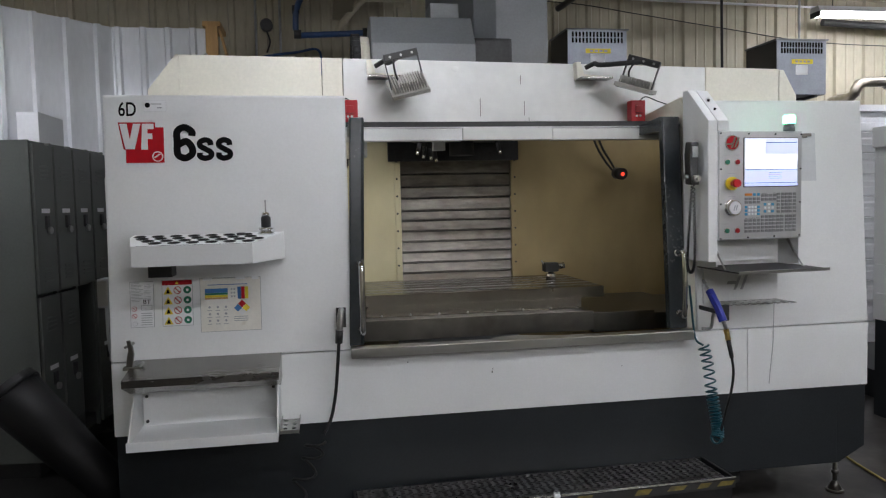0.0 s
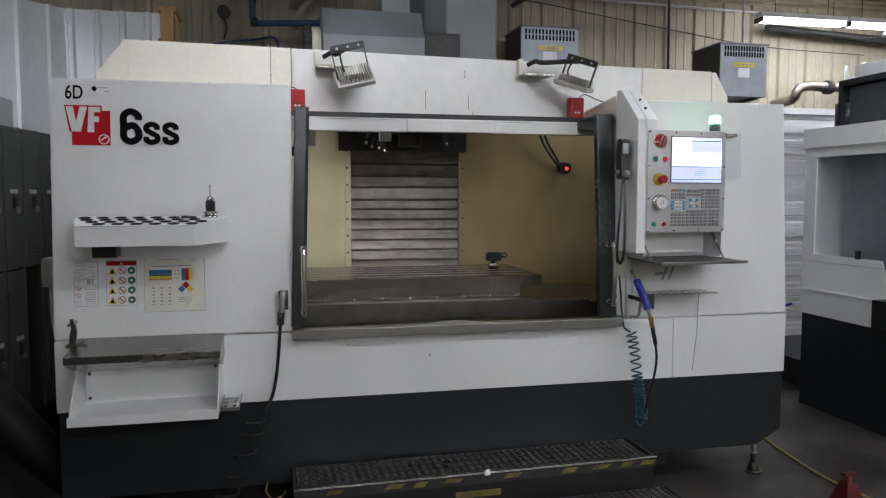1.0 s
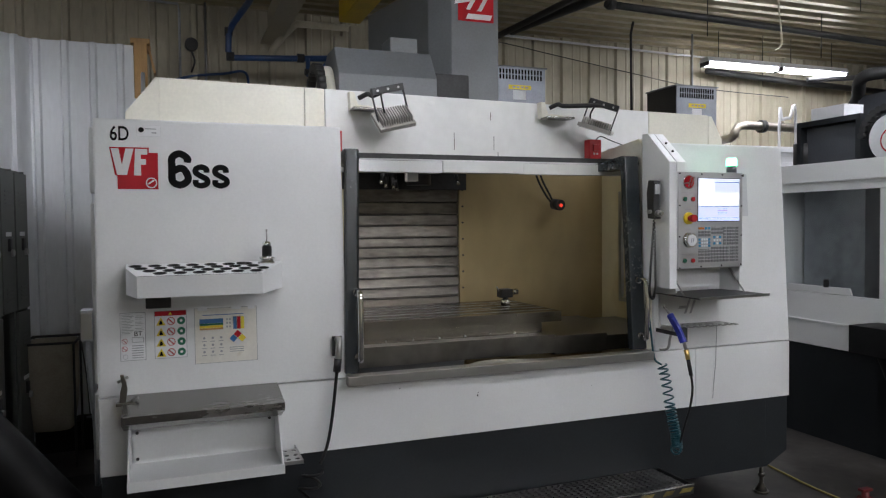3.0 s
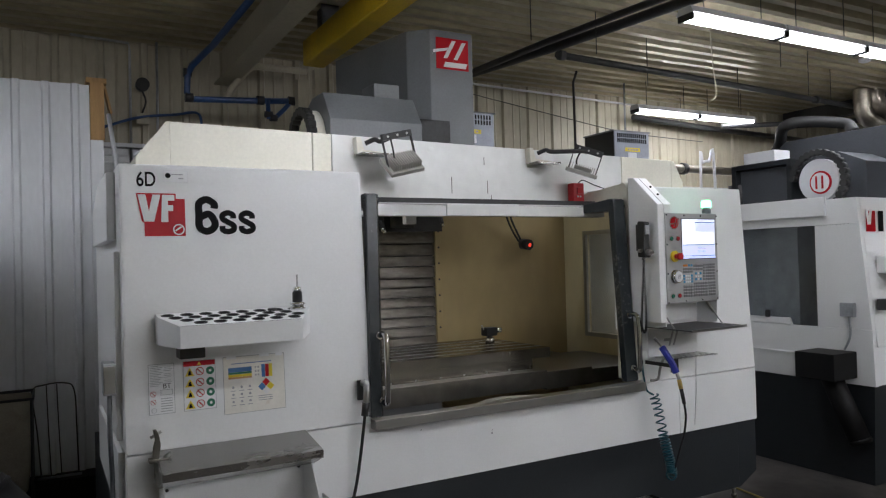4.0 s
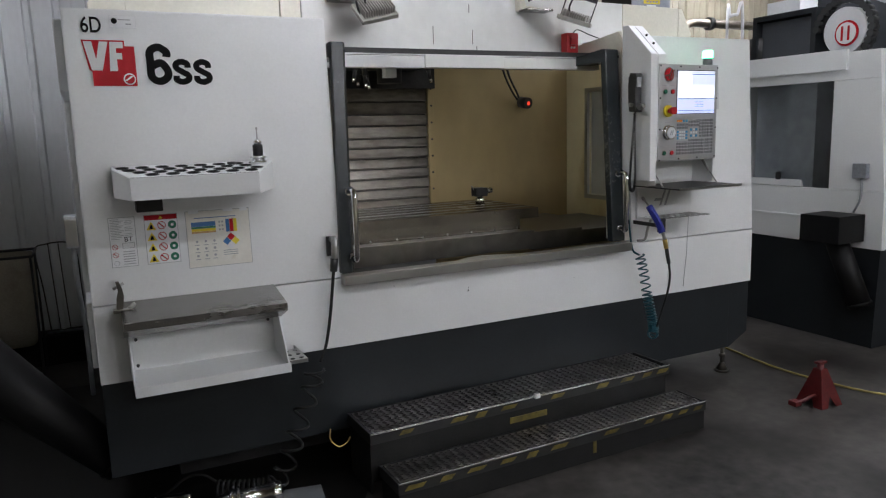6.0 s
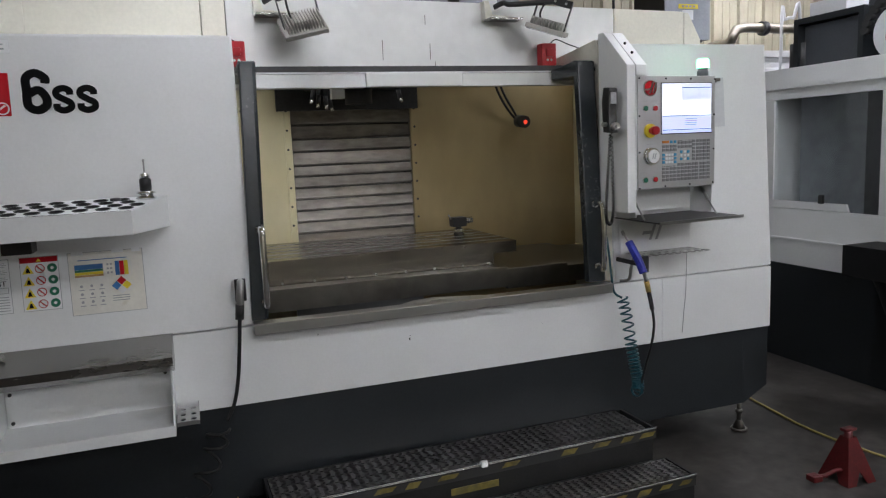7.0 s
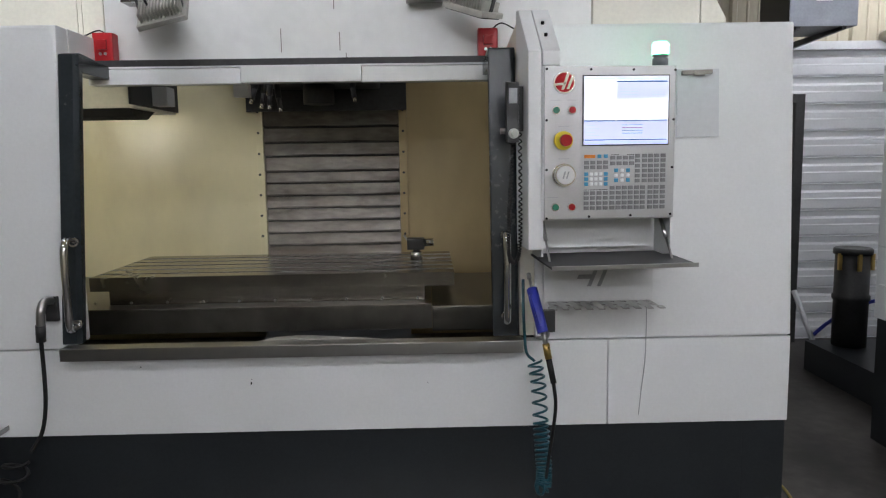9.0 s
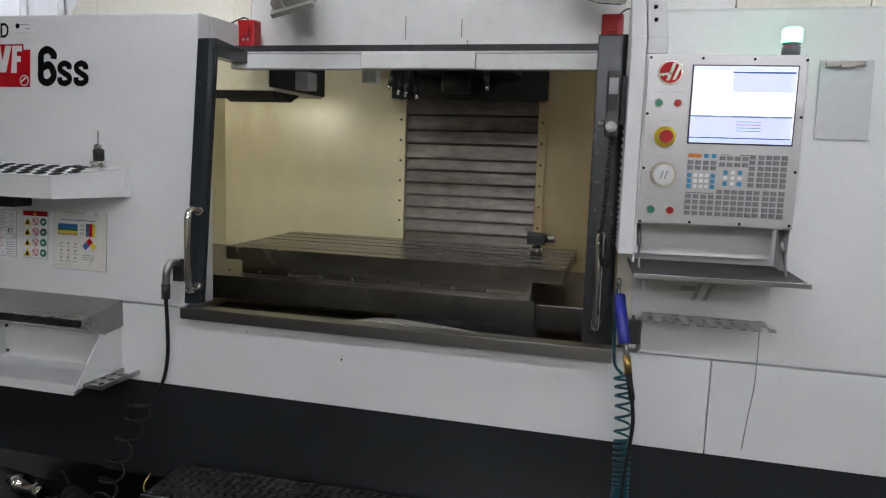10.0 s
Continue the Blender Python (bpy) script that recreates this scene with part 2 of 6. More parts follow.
def bend(pts, n=8):
    """A smooth line through points (Catmull-Rom)."""
    p = [Vector(q) for q in pts]
    p = [2 * p[0] - p[1]] + p + [2 * p[-1] - p[-2]]
    out = []
    for a, b, c, d in zip(p, p[1:], p[2:], p[3:]):
        for k in range(n):
            t = k / n
            out.append(0.5 * (2 * b + (c - a) * t + (2 * a - 5 * b + 4 * c - d) * t * t + (3 * b - a - 3 * c + d) * t ** 3))
    return out + [p[-2]]


def prism(profile, axis, lo, hi, r=0.0):
    """A closed outline pushed along an axis: outline in (y, z) for x, (x, z) for y, (x, y) for z."""
    bm = bmesh.new()
    def at(p, w):
        return {"x": (w, p[0], p[1]), "y": (p[0], w, p[1]), "z": (p[0], p[1], w)}[axis]
    a, b = [bm.verts.new(at(p, lo)) for p in profile], [bm.verts.new(at(p, hi)) for p in profile]
    bm.faces.new(a)
    bm.faces.new(b[::-1])
    for i in range(len(profile)):
        j = (i + 1) % len(profile)
        bm.faces.new((a[i], b[i], b[j], a[j]))
    if r:
        bmesh.ops.recalc_face_normals(bm, faces=bm.faces)
        bmesh.ops.bevel(bm, geom=bm.edges[:], offset=r, segments=2, profile=0.7, affect="EDGES")
    return bm


def ribbed(a, b, z0, z1, pitch, depth, rib, thick=0.02, small=True):
    """An upright sheet from a to b (plan points) with raised trapezoid ribs on its left-hand side."""
    a, b = Vector((*a, 0)), Vector((*b, 0))
    d = (b - a).normalized()
    n = Vector((-d.y, d.x, 0))
    length = (b - a).length
    line = [(0, 0)]
    x = pitch / 2
    while x + rib < length:
        line += [(x - rib, 0), (x - rib * 0.55, depth), (x + rib * 0.55, depth), (x + rib, 0)]
        if small and x + pitch * 0.5 < length:
            for k in (0.36, 0.64):
                c = x + pitch * k
                line += [(c - 0.012, 0), (c - 0.006, depth * 0.2), (c + 0.006, depth * 0.2), (c + 0.012, 0)]
        x += pitch
    line += [(length, 0), (length, -thick), (0, -thick)]
    bm = bmesh.new()
    rings = [[bm.verts.new(a + d * u + n * w + Vector((0, 0, z))) for u, w in line] for z in (z0, z1)]
    k = len(line)
    for i in range(k):
        j = (i + 1) % k
        bm.faces.new((rings[0][i], rings[0][j], rings[1][j], rings[1][i]))
    bm.faces.new(rings[0])
    bm.faces.new(rings[1][::-1])
    return bm


def holed(bm, cx, cy, z, w, d, rx, ry, thick, seg=14, skew=0.0):
    """One cell of a plate, w by d about (cx, cy), with an oval hole through it."""
    def ring(f):
        out = []
        for k in range(seg):
            a = 2 * math.pi * (k + 0.5) / seg
            out.append(f(a))
        return out
    def outer(a):
        c, s = math.cos(a), math.sin(a)
        q = min(w / 2 / max(abs(c), 1e-6), d / 2 / max(abs(s), 1e-6))
        return (cx + c * q, cy + s * q)
    def inner(a):
        return (cx + math.cos(a) * rx + skew * math.sin(a) * ry, cy + math.sin(a) * ry)
    o, i = ring(outer), ring(inner)
    top_o, top_i = [bm.verts.new((*p, z)) for p in o], [bm.verts.new((*p, z)) for p in i]
    low_i = [bm.verts.new((*p, z - thick)) for p in i]
    for k in range(seg):
        j = (k + 1) % seg
        bm.faces.new((top_o[k], top_o[j], top_i[j], top_i[k]))
        bm.faces.new((top_i[k], top_i[j], low_i[j], low_i[k]))
    corners = []
    for sx, sy in ((1, 1), (-1, 1), (-1, -1), (1, -1)):
        c = Vector((cx + sx * w / 2, cy + sy * d / 2, z))
        near = sorted(range(seg), key=lambda k: (top_o[k].co - c).length)[:2]
        if (top_o[near[0]].co - c).length > 1e-5:
            p, q = sorted(near)
            if q - p > 1:
                p, q = q, p
            bm.faces.new((top_o[p], bm.verts.new(c), top_o[q]))
    return bm


def words(name, text, size, at, mat, parent, turn=(90, 0, 0), deep=0.0006, squeeze=1.0, bold=0.0):
    """Lettering in the built-in font, as a mesh, its lower left corner at a world place."""
    cu = bpy.data.curves.new(name, "FONT")
    cu.body, cu.size, cu.extrude, cu.offset = text, size, deep, bold
    tmp = new(name, cu)
    me = bpy.data.meshes.new_from_object(tmp)
    bpy.data.objects.remove(tmp)
    me.materials.clear()
    me.materials.append(mat)
    ob = new(name, me)
    ob.parent = parent
    ob.location = Vector(at) - AT[parent.name]
    ob.rotation_euler = [radians(a) for a in turn]
    ob.scale = (squeeze, 1, 1)
    AT[ob.name] = Vector(at)
    return ob


def rect(x0, x1, z0, z1):
    return [(x0, z0), (x1, z0), (x1, z1), (x0, z1)]


def disc(cx, cz, r, n=20):
    return [(cx + r * math.cos(2 * math.pi * k / n), cz + r * math.sin(2 * math.pi * k / n)) for k in range(n)]


def lean(z):
    """The front face's y at height z: upright below the seam, leaning back above it."""
    return 3.40 + max(0.0, z - 0.952) * 0.065


def decal(outline, off=0.0012, thick=0.001):
    """A thin decal on the machine's leaning front: outline in (x, z)."""
    bm = bmesh.new()
    a = [bm.verts.new((x, lean(z) - off - thick, z)) for x, z in outline]
    b = [bm.verts.new((x, lean(z) - off + thick * 0.3, z)) for x, z in outline]
    bm.faces.new(a)
    bm.faces.new(b[::-1])
    for i in range(len(a)):
        j = (i + 1) % len(a)
        bm.faces.new((a[i], b[i], b[j], a[j]))
    return bm


# ---- the setting ----
X0, X1, Y0, Y1, TOP = -5.5, 13.0, -6.0, 7.0, 3.62
tagged(part("floor", solid((X0, X1, Y0, Y1 + 0.2, -0.1, 0)), CONCRETE), "dark worn oil-stained concrete workshop floor", "floor", kind="structure")
tagged(part("wall_north", ribbed((X0, Y1), (X1, Y1), 2.45, TOP, 0.34, -0.03, 0.035, -0.12), SHOPWALL), "yellowed ribbed sheet-metal workshop wall", "wall", kind="structure")
for n, b in (("wall_south", (X0, X1, Y0 - 0.15, Y0, 0, TOP)), ("wall_west", (X0 - 0.15, X0, Y0, Y1, 0, TOP)), ("wall_east", (X1, X1 + 0.15, Y0, Y1, 0, TOP))):
    tagged(part(n, solid(b), SHOPWALL), "plain yellowed workshop wall", "wall", kind="structure")
# corrugated roof deck with ribs along x
deck = [(Y0 - 0.2, TOP + 0.12)]
y = Y0
while y < Y1 + 0.1:
    deck += [(y, TOP), (y + 0.07, TOP), (y + 0.1, TOP + 0.045), (y + 0.15, TOP + 0.045)]
    y += 0.18
deck += [(Y1 + 0.25, TOP), (Y1 + 0.25, TOP + 0.12)]
tagged(part("ceiling", prism(deck, "x", X0 - 0.2, X1 + 0.2), ROOF), "stained corrugated metal roof deck", "ceiling", kind="structure")
# low wall of horizontal siding in front of the ribbed wall
low_wall = tagged(part("wall_siding", solid((X0, X1, Y1 - 0.06, Y1 - 0.02, 0, 2.46)), SIDING), "white horizontal metal siding below the ribbed wall", "wall", kind="structure")
tagged(part("trim", solid((X0, 0.2, Y1 - 0.13, Y1 - 0.004, 2.695, 2.73)), SIDING), "white metal cap on the siding", "trim", kind="structure")
tagged(part("trim", solid((0.2, X1, Y1 - 0.13, Y1 - 0.004, 2.462, 2.53)), SIDING), "white metal cap on the siding", "trim", kind="structure")
def siding_board(length):
    h = 0.222
    return prism([(0, 0), (0.03, 0.0), (0.03, h), (0.018, h), (0.018, h - 0.05), (0.006, h - 0.07), (0.006, h - 0.115), (0.0, h - 0.125), (0.0, 0.02), (0.012, 0.006)], "x", 0, length)
def siding_run(x0, x1, rows=11):
    me = mesh_of(siding_board(x1 - x0), "siding_board", SIDING)
    for k in range(rows):
        piece("siding_board", me, (x0, Y1 - 0.092, 0.01 + 0.2235 * k), low_wall)
siding_run(-1.6, 0.2, 12)
siding_run(3.6, 8.0)
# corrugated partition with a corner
tagged(part("kerb", rbox(-1.41, -0.60, 6.04, 6.30, 0.0, 0.216, 0.01), BLACKFLOOR), "black concrete kerb below the partition", "kerb", kind="structure")
tagged(part("partition_east", ribbed((-0.70, 6.25), (-1.41, 6.25), 0.217, 3.05, 0.19, 0.028, 0.03, 0.02, False), SHEETWHITE), "white corrugated sheet partition", "partition", kind="structure")
tagged(part("partition_west", ribbed((-1.41, 6.25), (-3.4, 4.25), 0.05, 3.05, 0.24, 0.028, 0.03, 0.02, False), SHEETWHITE), "white corrugated sheet partition running past the lockers", "partition", kind="structure")
stud = thing("timber_stud", (-0.66, 6.24, 0.217), "pine stud at the open end of the partition", "stud")
part("post", rbox(-0.695, -0.60, 6.23, 6.27, 2.642, 3.07, 0.004), TIMBER, stud)
part("sheet_cover", rbox(-0.698, -0.61, 6.226, 6.274, 0.217, 2.64, 0.004), SHEETWHITE, stud, "white sheet-metal cover over the lower stud")
part("brace", prism([(-0.60, 3.06), (-0.585, 3.06), (-0.54, 2.86), (-0.555, 2.85)], "y", 6.28, 6.4), TIMBER, stud)
part("plate", rbox(-0.72, -0.58, 6.25, 6.62, 3.07, 3.11, 0.004), TIMBER, stud)


# near-black uneven patch of floor round the chip auger
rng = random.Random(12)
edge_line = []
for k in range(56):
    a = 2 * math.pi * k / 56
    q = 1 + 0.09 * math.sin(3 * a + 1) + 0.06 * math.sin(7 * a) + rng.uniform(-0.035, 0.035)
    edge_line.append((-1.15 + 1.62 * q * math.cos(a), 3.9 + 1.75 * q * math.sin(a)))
tagged(part("dark_patch", prism(edge_line, "z", 0.0005, 0.004), BLACKFLOOR), "near-black uneven patch on the concrete floor", "stain", kind="structure")


# ---- fluorescent lamps ----
def tube_row(at, n, length, label, group="fluorescent lamp rows", hood=0.0, lip=0.03):
    row = thing("fluorescent_lamp", at, label, "ceiling lamp", group)
    x, y, z = at
    for k in range(n):
        a = x + k * length
        part("housing", prism([(y - 0.075, z), (y - 0.05, z + 0.05), (y + 0.05, z + 0.05), (y + 0.075, z)], "x", a + 0.01, a + length - 0.01), SIDING, row)
        part("tube", rods(((a + 0.03, y - 0.032, z - 0.02), (a + length - 0.03, y - 0.032, z - 0.02), 0.019)), TUBE, row)
        part("tube", rods(((a + 0.03, y + 0.032, z - 0.02), (a + length - 0.03, y + 0.032, z - 0.02), 0.019)), TUBE, row)
        for e in (a + 0.012, a + length - 0.03):
            part("end_cap", rbox(e, e + 0.018, y - 0.065, y + 0.065, z - 0.045, z + 0.01, 0.004), BLACK, row)
        # reflector added on unseen lamps to hold their light off the roof deck
        if hood:
            part("reflector", prism([(y - hood, z - lip), (y - 0.08, z + 0.055), (y + 0.08, z + 0.055), (y + hood, z - lip), (y + hood, z - lip + 0.005), (y + 0.082, z + 0.06), (y - 0.082, z + 0.06), (y - hood, z - lip + 0.005)], "x", a + 0.005, a + length - 0.005), SIDING, row, "added white reflector that keeps light off the roof deck")
        for f in (0.2, 0.8):
            part("hanger", rods(((a + length * f, y, z + 0.05), (a + length * f, y, TOP + 0.02), 0.004), seg=6), DARKIRON, row)
    return row


tube_row((2.74, 3.70, 3.27), 6, 0.98, "row of lit fluorescent tube lamps hung from the roof deck")
tube_row((-2.75, 3.8, 3.12), 1, 0.98, "single lit fluorescent tube lamp with a white reflector", hood=0.12, lip=0.0)
# unseen lamp added to brighten the partition and lockers
tube_row((-2.7, 4.3, 3.05), 1, 0.98, "added unseen fluorescent tube lamp with a white reflector over the lockers", hood=0.12, lip=0.0)
tube_row((-0.25, 3.2, 3.2), 1, 0.98, "lit fluorescent tube lamp with a white reflector beside the crane beam", hood=0.12, lip=0.0)
tube_row((4.73, 6.25, 3.29), 2, 0.98, "short row of lit fluorescent tube lamps by the ribbed wall")
# three unseen rows, added to light the machine's front and inside
tube_row((-0.16, 0.6, 3.3), 6, 0.98, "added unseen row of lit fluorescent tube lamps with narrow white reflectors", hood=0.1, lip=-0.02)
tube_row((-1.2, -2.6, 3.3), 9, 0.98, "row of lit fluorescent tube lamps hung from the roof deck")
tube_row((0.3, -4.6, 3.3), 8, 0.98, "row of lit fluorescent tube lamps hung from the roof deck")

# ---- the machining centre ----
XL, XR, YF, ZS, ZW, ZT = -0.745, 2.95, 3.40, 0.940, 0.614, 2.105
OL, OR = 0.30, 1.945
mc = thing("machining_center", (1.1, 4.3, 0), "large white and grey enclosed machining center with open doors", "machine")


def leaning_box(x0, x1, z0, z1, yb, r=0.01):
    return prism([(lean(z0), z0), (yb, z0), (yb, z1), (lean(z1), z1)], "x", x0, x1, r)


part("left_panel", leaning_box(XL, OL, ZS + 0.003, ZT, 3.56), WHITE, mc, "white enamelled upper left front cabinet")
part("right_panel", leaning_box(2.0, XR, ZS + 0.003, 2.085, 3.56), WHITE, mc, "white enamelled upper right front cabinet")
part("cabinet_top", rbox(XL, OL, 3.562, 3.862, 1.99, ZT, 0.004), WHITE, mc)
part("cabinet_top", rbox(2.0, XR, 3.562, 3.862, 1.99, 2.085, 0.004), WHITE, mc)
part("lower_panel", rbox(XL, OL - 0.35, YF, YF + 0.06, ZW, ZS - 0.002, 0.004), WHITE, mc)
part("lower_panel", rbox(OL - 0.347, 2.268, YF, YF + 0.06, ZW, ZS - 0.002, 0.004), WHITE, mc)
part("lower_panel", rbox(2.271, XR, YF, YF + 0.06, ZW, ZS - 0.002, 0.004), WHITE, mc)
part("base", prism([(3.415, ZW - 0.003), (3.415, 0.205), (3.60, 0.13), (5.6, 0.13), (5.6, ZW - 0.003)], "x", XL + 0.004, XR - 0.16, 0.004), GREY, mc, "dark grey base skirt")
part("base_corner", prism([(XR - 0.162, ZW - 0.003), (XR, ZW - 0.003), (XR, 0.285), (XR - 0.150, 0.205), (XR - 0.162, 0.205)], "y", 3.415, 5.6, 0.004), GREY, mc)
part("bed", solid((XL + 0.3, XR - 0.5, 3.75, 5.4, 0.0, 0.13)), DARKIRON, mc)
# side walls
part("left_side", prism([(3.562, ZW), (5.0, ZW), (5.0, 2.0), (4.62, 2.0), (3.562, 1.985)], "x", XL + 0.001, XL + 0.045, 0.0), WHITE, mc)
part("side_hatch", rbox(XL - 0.022, XL, 3.52, 4.62, 0.98, 1.75, 0.008), WHITE, mc)
part("side_hatch", rbox(XL - 0.022, XL, 3.50, 4.66, 0.66, 0.94, 0.008), WHITE, mc)
part("side_hood", prism([(3.66, 1.80), (4.64, 1.80), (4.64, 1.98), (4.2, 2.09), (3.66, 2.09)], "x", XL - 0.035, XL, 0.006), WHITE, mc)
window = (4.05, 4.62, 1.10, 1.84)
for b in ((3.562, 4.05, ZW, 1.985), (4.62, 5.0, ZW, 2.08), (4.05, 4.62, ZW, 1.10), (4.05, 4.62, 1.84, 2.08)):
    part("right_side", solid((XR - 0.05, XR - 0.002, *b)), WHITE, mc)
# inner tub
def frame_x(x0, x1, b):
    y0, y1, z0, z1 = b
    return solid((x0, x1, 3.565, y0, 0.6, 1.985), (x0, x1, y1, 4.9, 0.6, 2.1), (x0, x1, y0, y1, 0.6, z0), (x0, x1, y0, y1, z1, 2.1))
part("inner_right_wall", frame_x(2.635, 2.66, window), CREAM, mc, "oil-stained cream inner side wall")
wf = part("window_frame", solid((2.615, 2.64, 4.02, 4.05, 1.07, 1.87), (2.615, 2.64, 4.62, 4.65, 1.07, 1.87), (2.615, 2.64, 4.05, 4.62, 1.07, 1.10), (2.615, 2.64, 4.05, 4.62, 1.84, 1.87)), STEEL, mc, "steel frame of the side window")
pane = part("side_window", solid((2.645, 2.652, 4.05, 4.62, 1.10, 1.84)), PANE, mc, "clear side window")
pane.visible_shadow = False
part("inner_left_wall", solid((-0.49, -0.465, 3.565, 4.9, 0.6, 1.985)), CREAM, mc, "oil-stained cream inner side wall")
part("inner_back_wall", solid((-0.49, 0.66, 4.9, 4.93, 0.6, 2.32)), CREAM, mc, "oil-stained cream inner back wall")
# the back wall right of the column has a browner base colour
part("inner_back_wall", solid((1.50, 2.66, 4.9, 4.93, 0.6, 2.32)), BROWNCREAM, mc, "oil-stained cream inner back wall")
part("splash_strip", rbox(0.66, 0.70, 4.885, 4.93, 0.7, 1.92, 0.003), CREAM, mc, "bolted cream splash strip")
part("splash_strip", rbox(1.455, 1.50, 4.885, 4.93, 0.7, 2.2, 0.003), BROWNCREAM, mc, "bolted brown splash strip")
# the trough is plain black, in the same material as the rubber parts
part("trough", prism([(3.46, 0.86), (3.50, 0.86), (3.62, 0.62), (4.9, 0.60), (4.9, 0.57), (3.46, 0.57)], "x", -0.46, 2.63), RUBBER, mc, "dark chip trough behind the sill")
part("head_hood", prism([(3.98, 1.85), (4.5, 1.85), (4.5, 2.05), (3.90, 2.05)], "x", -0.46, 0.36, 0.006), YELLOWED, mc, "cream hood above the tool changer door")
part("changer_brush", prism([(4.0, 1.852), (4.05, 1.815), (4.1, 1.84), (4.2, 1.81), (4.26, 1.835), (4.3, 1.852)], "x", 0.0, 0.33), RUBBER, mc, "black bristle strip")
part("spindle_head", rbox(0.78, 1.36, 4.45, 5.0, 2.0, 2.6, 0.02), DARKIRON, mc, "dark spindle head")
part("spindle_nose", rods(((1.06, 4.6, 1.90), (1.06, 4.6, 2.02), 0.08)), DARKIRON, mc)
part("head_shroud", solid((0.62, 1.50, 4.86, 4.898, 1.885, 2.3)), DARKIRON, mc, "dark shroud behind the spindle")
for x, y, z, dx in ((0.76, 4.42, 1.915, 0.03), (0.80, 4.46, 1.895, 0.02), (0.84, 4.44, 1.885, 0.0), (0.88, 4.50, 1.875, -0.02), (1.26, 4.42, 1.915, -0.02)):
    noz = part("coolant_nozzle", rods(((x, y, z), (x + dx * 0.4, y + 0.01, z + 0.05), 0.012), ((x + dx * 0.4, y + 0.01, z + 0.05), (x + dx, y + 0.02, z + 0.14), 0.016)), DARKIRON, mc, "segmented coolant nozzle")
    part("nozzle_tip", rods(((x - dx * 0.2, y - 0.006, z - 0.02), (x, y, z + 0.008), 0.009)), CHROME, noz)
part("nozzle_block", rbox(0.785, 0.85, 3.98, 4.03, 1.888, 1.945, 0.004), SIDING, mc, "pale plastic nozzle block")
part("arm_cover", rbox(0.36, 0.44, 4.16, 4.26, 1.87, 1.955, 0.006), SIDING, mc, "pale grey cover of the tool changer arm")
# the hood's right end is drawn darker than its cream front
part("hood_side", prism([(3.92, 1.86), (4.5, 1.86), (4.5, 2.05), (3.92, 2.05)], "x", 0.362, 0.372), DARKIRON, mc)
wl = part("work_lamp", rbox(-0.455, -0.245, 3.60, 3.70, 1.69, 1.89, 0.006), BLACK, mc, "enclosed work lamp in the inner corner")
part("lamp_lens", solid((-0.445, -0.255, 3.7005, 3.7035, 1.70, 1.88)), WORKLIT, wl, "lit lens")
part("spindle_gap", solid((0.66, 1.50, 4.90, 5.2, 1.93, 2.3)), DARKIRON, mc)
# sill
part("sill", prism([(3.338, 0.912), (3.398, 0.912), (3.398, 0.953), (3.404, 0.953), (3.404, 0.958), (3.338, 0.957)], "x", OL - 0.01, OR + 0.003, 0.003), STEEL, mc, "brushed stainless steel door sill")
# header between the cabinets
part("header", rbox(OL, 0.89, 3.70, 3.76, 1.915, 1.975, 0.005), WHITE, mc)
part("header", rbox(0.892, 1.36, 3.694, 3.76, 1.917, 1.98, 0.005), DENTED, mc, "dented white header strip")
part("header", rbox(1.362, 2.0, 3.70, 3.76, 1.915, 1.975, 0.005), DENTED, mc, "dented white header strip")
part("door_rail", solid((OL, 2.0, 3.72, 3.86, 1.98, 2.012)), DARKIRON, mc, "dark oily door rail")
part("door_shelf", solid((OL, 2.0, 3.70, 3.86, 1.978, 1.984)), WHITE, mc)
# set-back top enclosure with cut corners
def top_z(x):
    return 2.362 - 0.014 * (x + 0.49)
for x0, x1, mat in ((-0.49, 0.20, YELLOWED), (0.204, 0.305, YELLOWED), (0.309, 2.30, DENTED), (2.304, 2.75, YELLOWED)):
    part("top_panel", prism([(x0, 2.014), (x1, 2.014), (x1, top_z(x1)), (x0, top_z(x0))], "y", 3.865, 3.90, 0.004), mat, mc, "dented white top panel" if mat is DENTED else "yellowed white top panel")
for x, z0, z1 in ((1.02, 2.055, 2.15), (1.26, 2.06, 2.135), (1.24, 2.225, 2.27), (1.285, 2.018, 2.05)):
    part("panel_slit", solid((x, x + 0.003, 3.8625, 3.866, z0, z1)), WORNSTEEL, mc)
rng = random.Random(31)
for k in range(15):
    x, z = rng.gauss(1.12, 0.2), rng.uniform(2.08, 2.31)
    r = rng.uniform(0.006, 0.017)
    bm = bmesh.new()
    bmesh.ops.create_uvsphere(bm, u_segments=14, v_segments=8, radius=1.0, matrix=Matrix.Translation((x, 3.866, z)) @ Matrix.Diagonal((r * rng.uniform(0.8, 1.6), r * 0.11, r, 1)))
    for f in bm.faces:
        f.smooth = True
    part("dent", bm, DENTED, mc)
part("top_corner", prism([(-0.64, 2.01), (-0.49, 2.01), (-0.49, 2.362), (-0.505, 2.362), (-0.64, 2.19)], "y", 3.865, 3.9, 0.003), YELLOWED, mc)
part("top_corner", prism([(2.754, 2.01), (2.86, 2.01), (2.86, 2.17), (2.78, 2.312), (2.754, 2.312)], "y", 3.865, 3.9, 0.003), YELLOWED, mc)
part("top_side", solid((-0.64, -0.60, 3.9, 5.0, 2.0, 2.19)), YELLOWED, mc)
part("top_side", solid((2.82, 2.86, 3.9, 5.0, 2.0, 2.17)), YELLOWED, mc)
part("seam_strip", rbox(0.205, 0.222, 3.858, 3.866, 2.02, 2.35, 0.002), YELLOWED, mc)
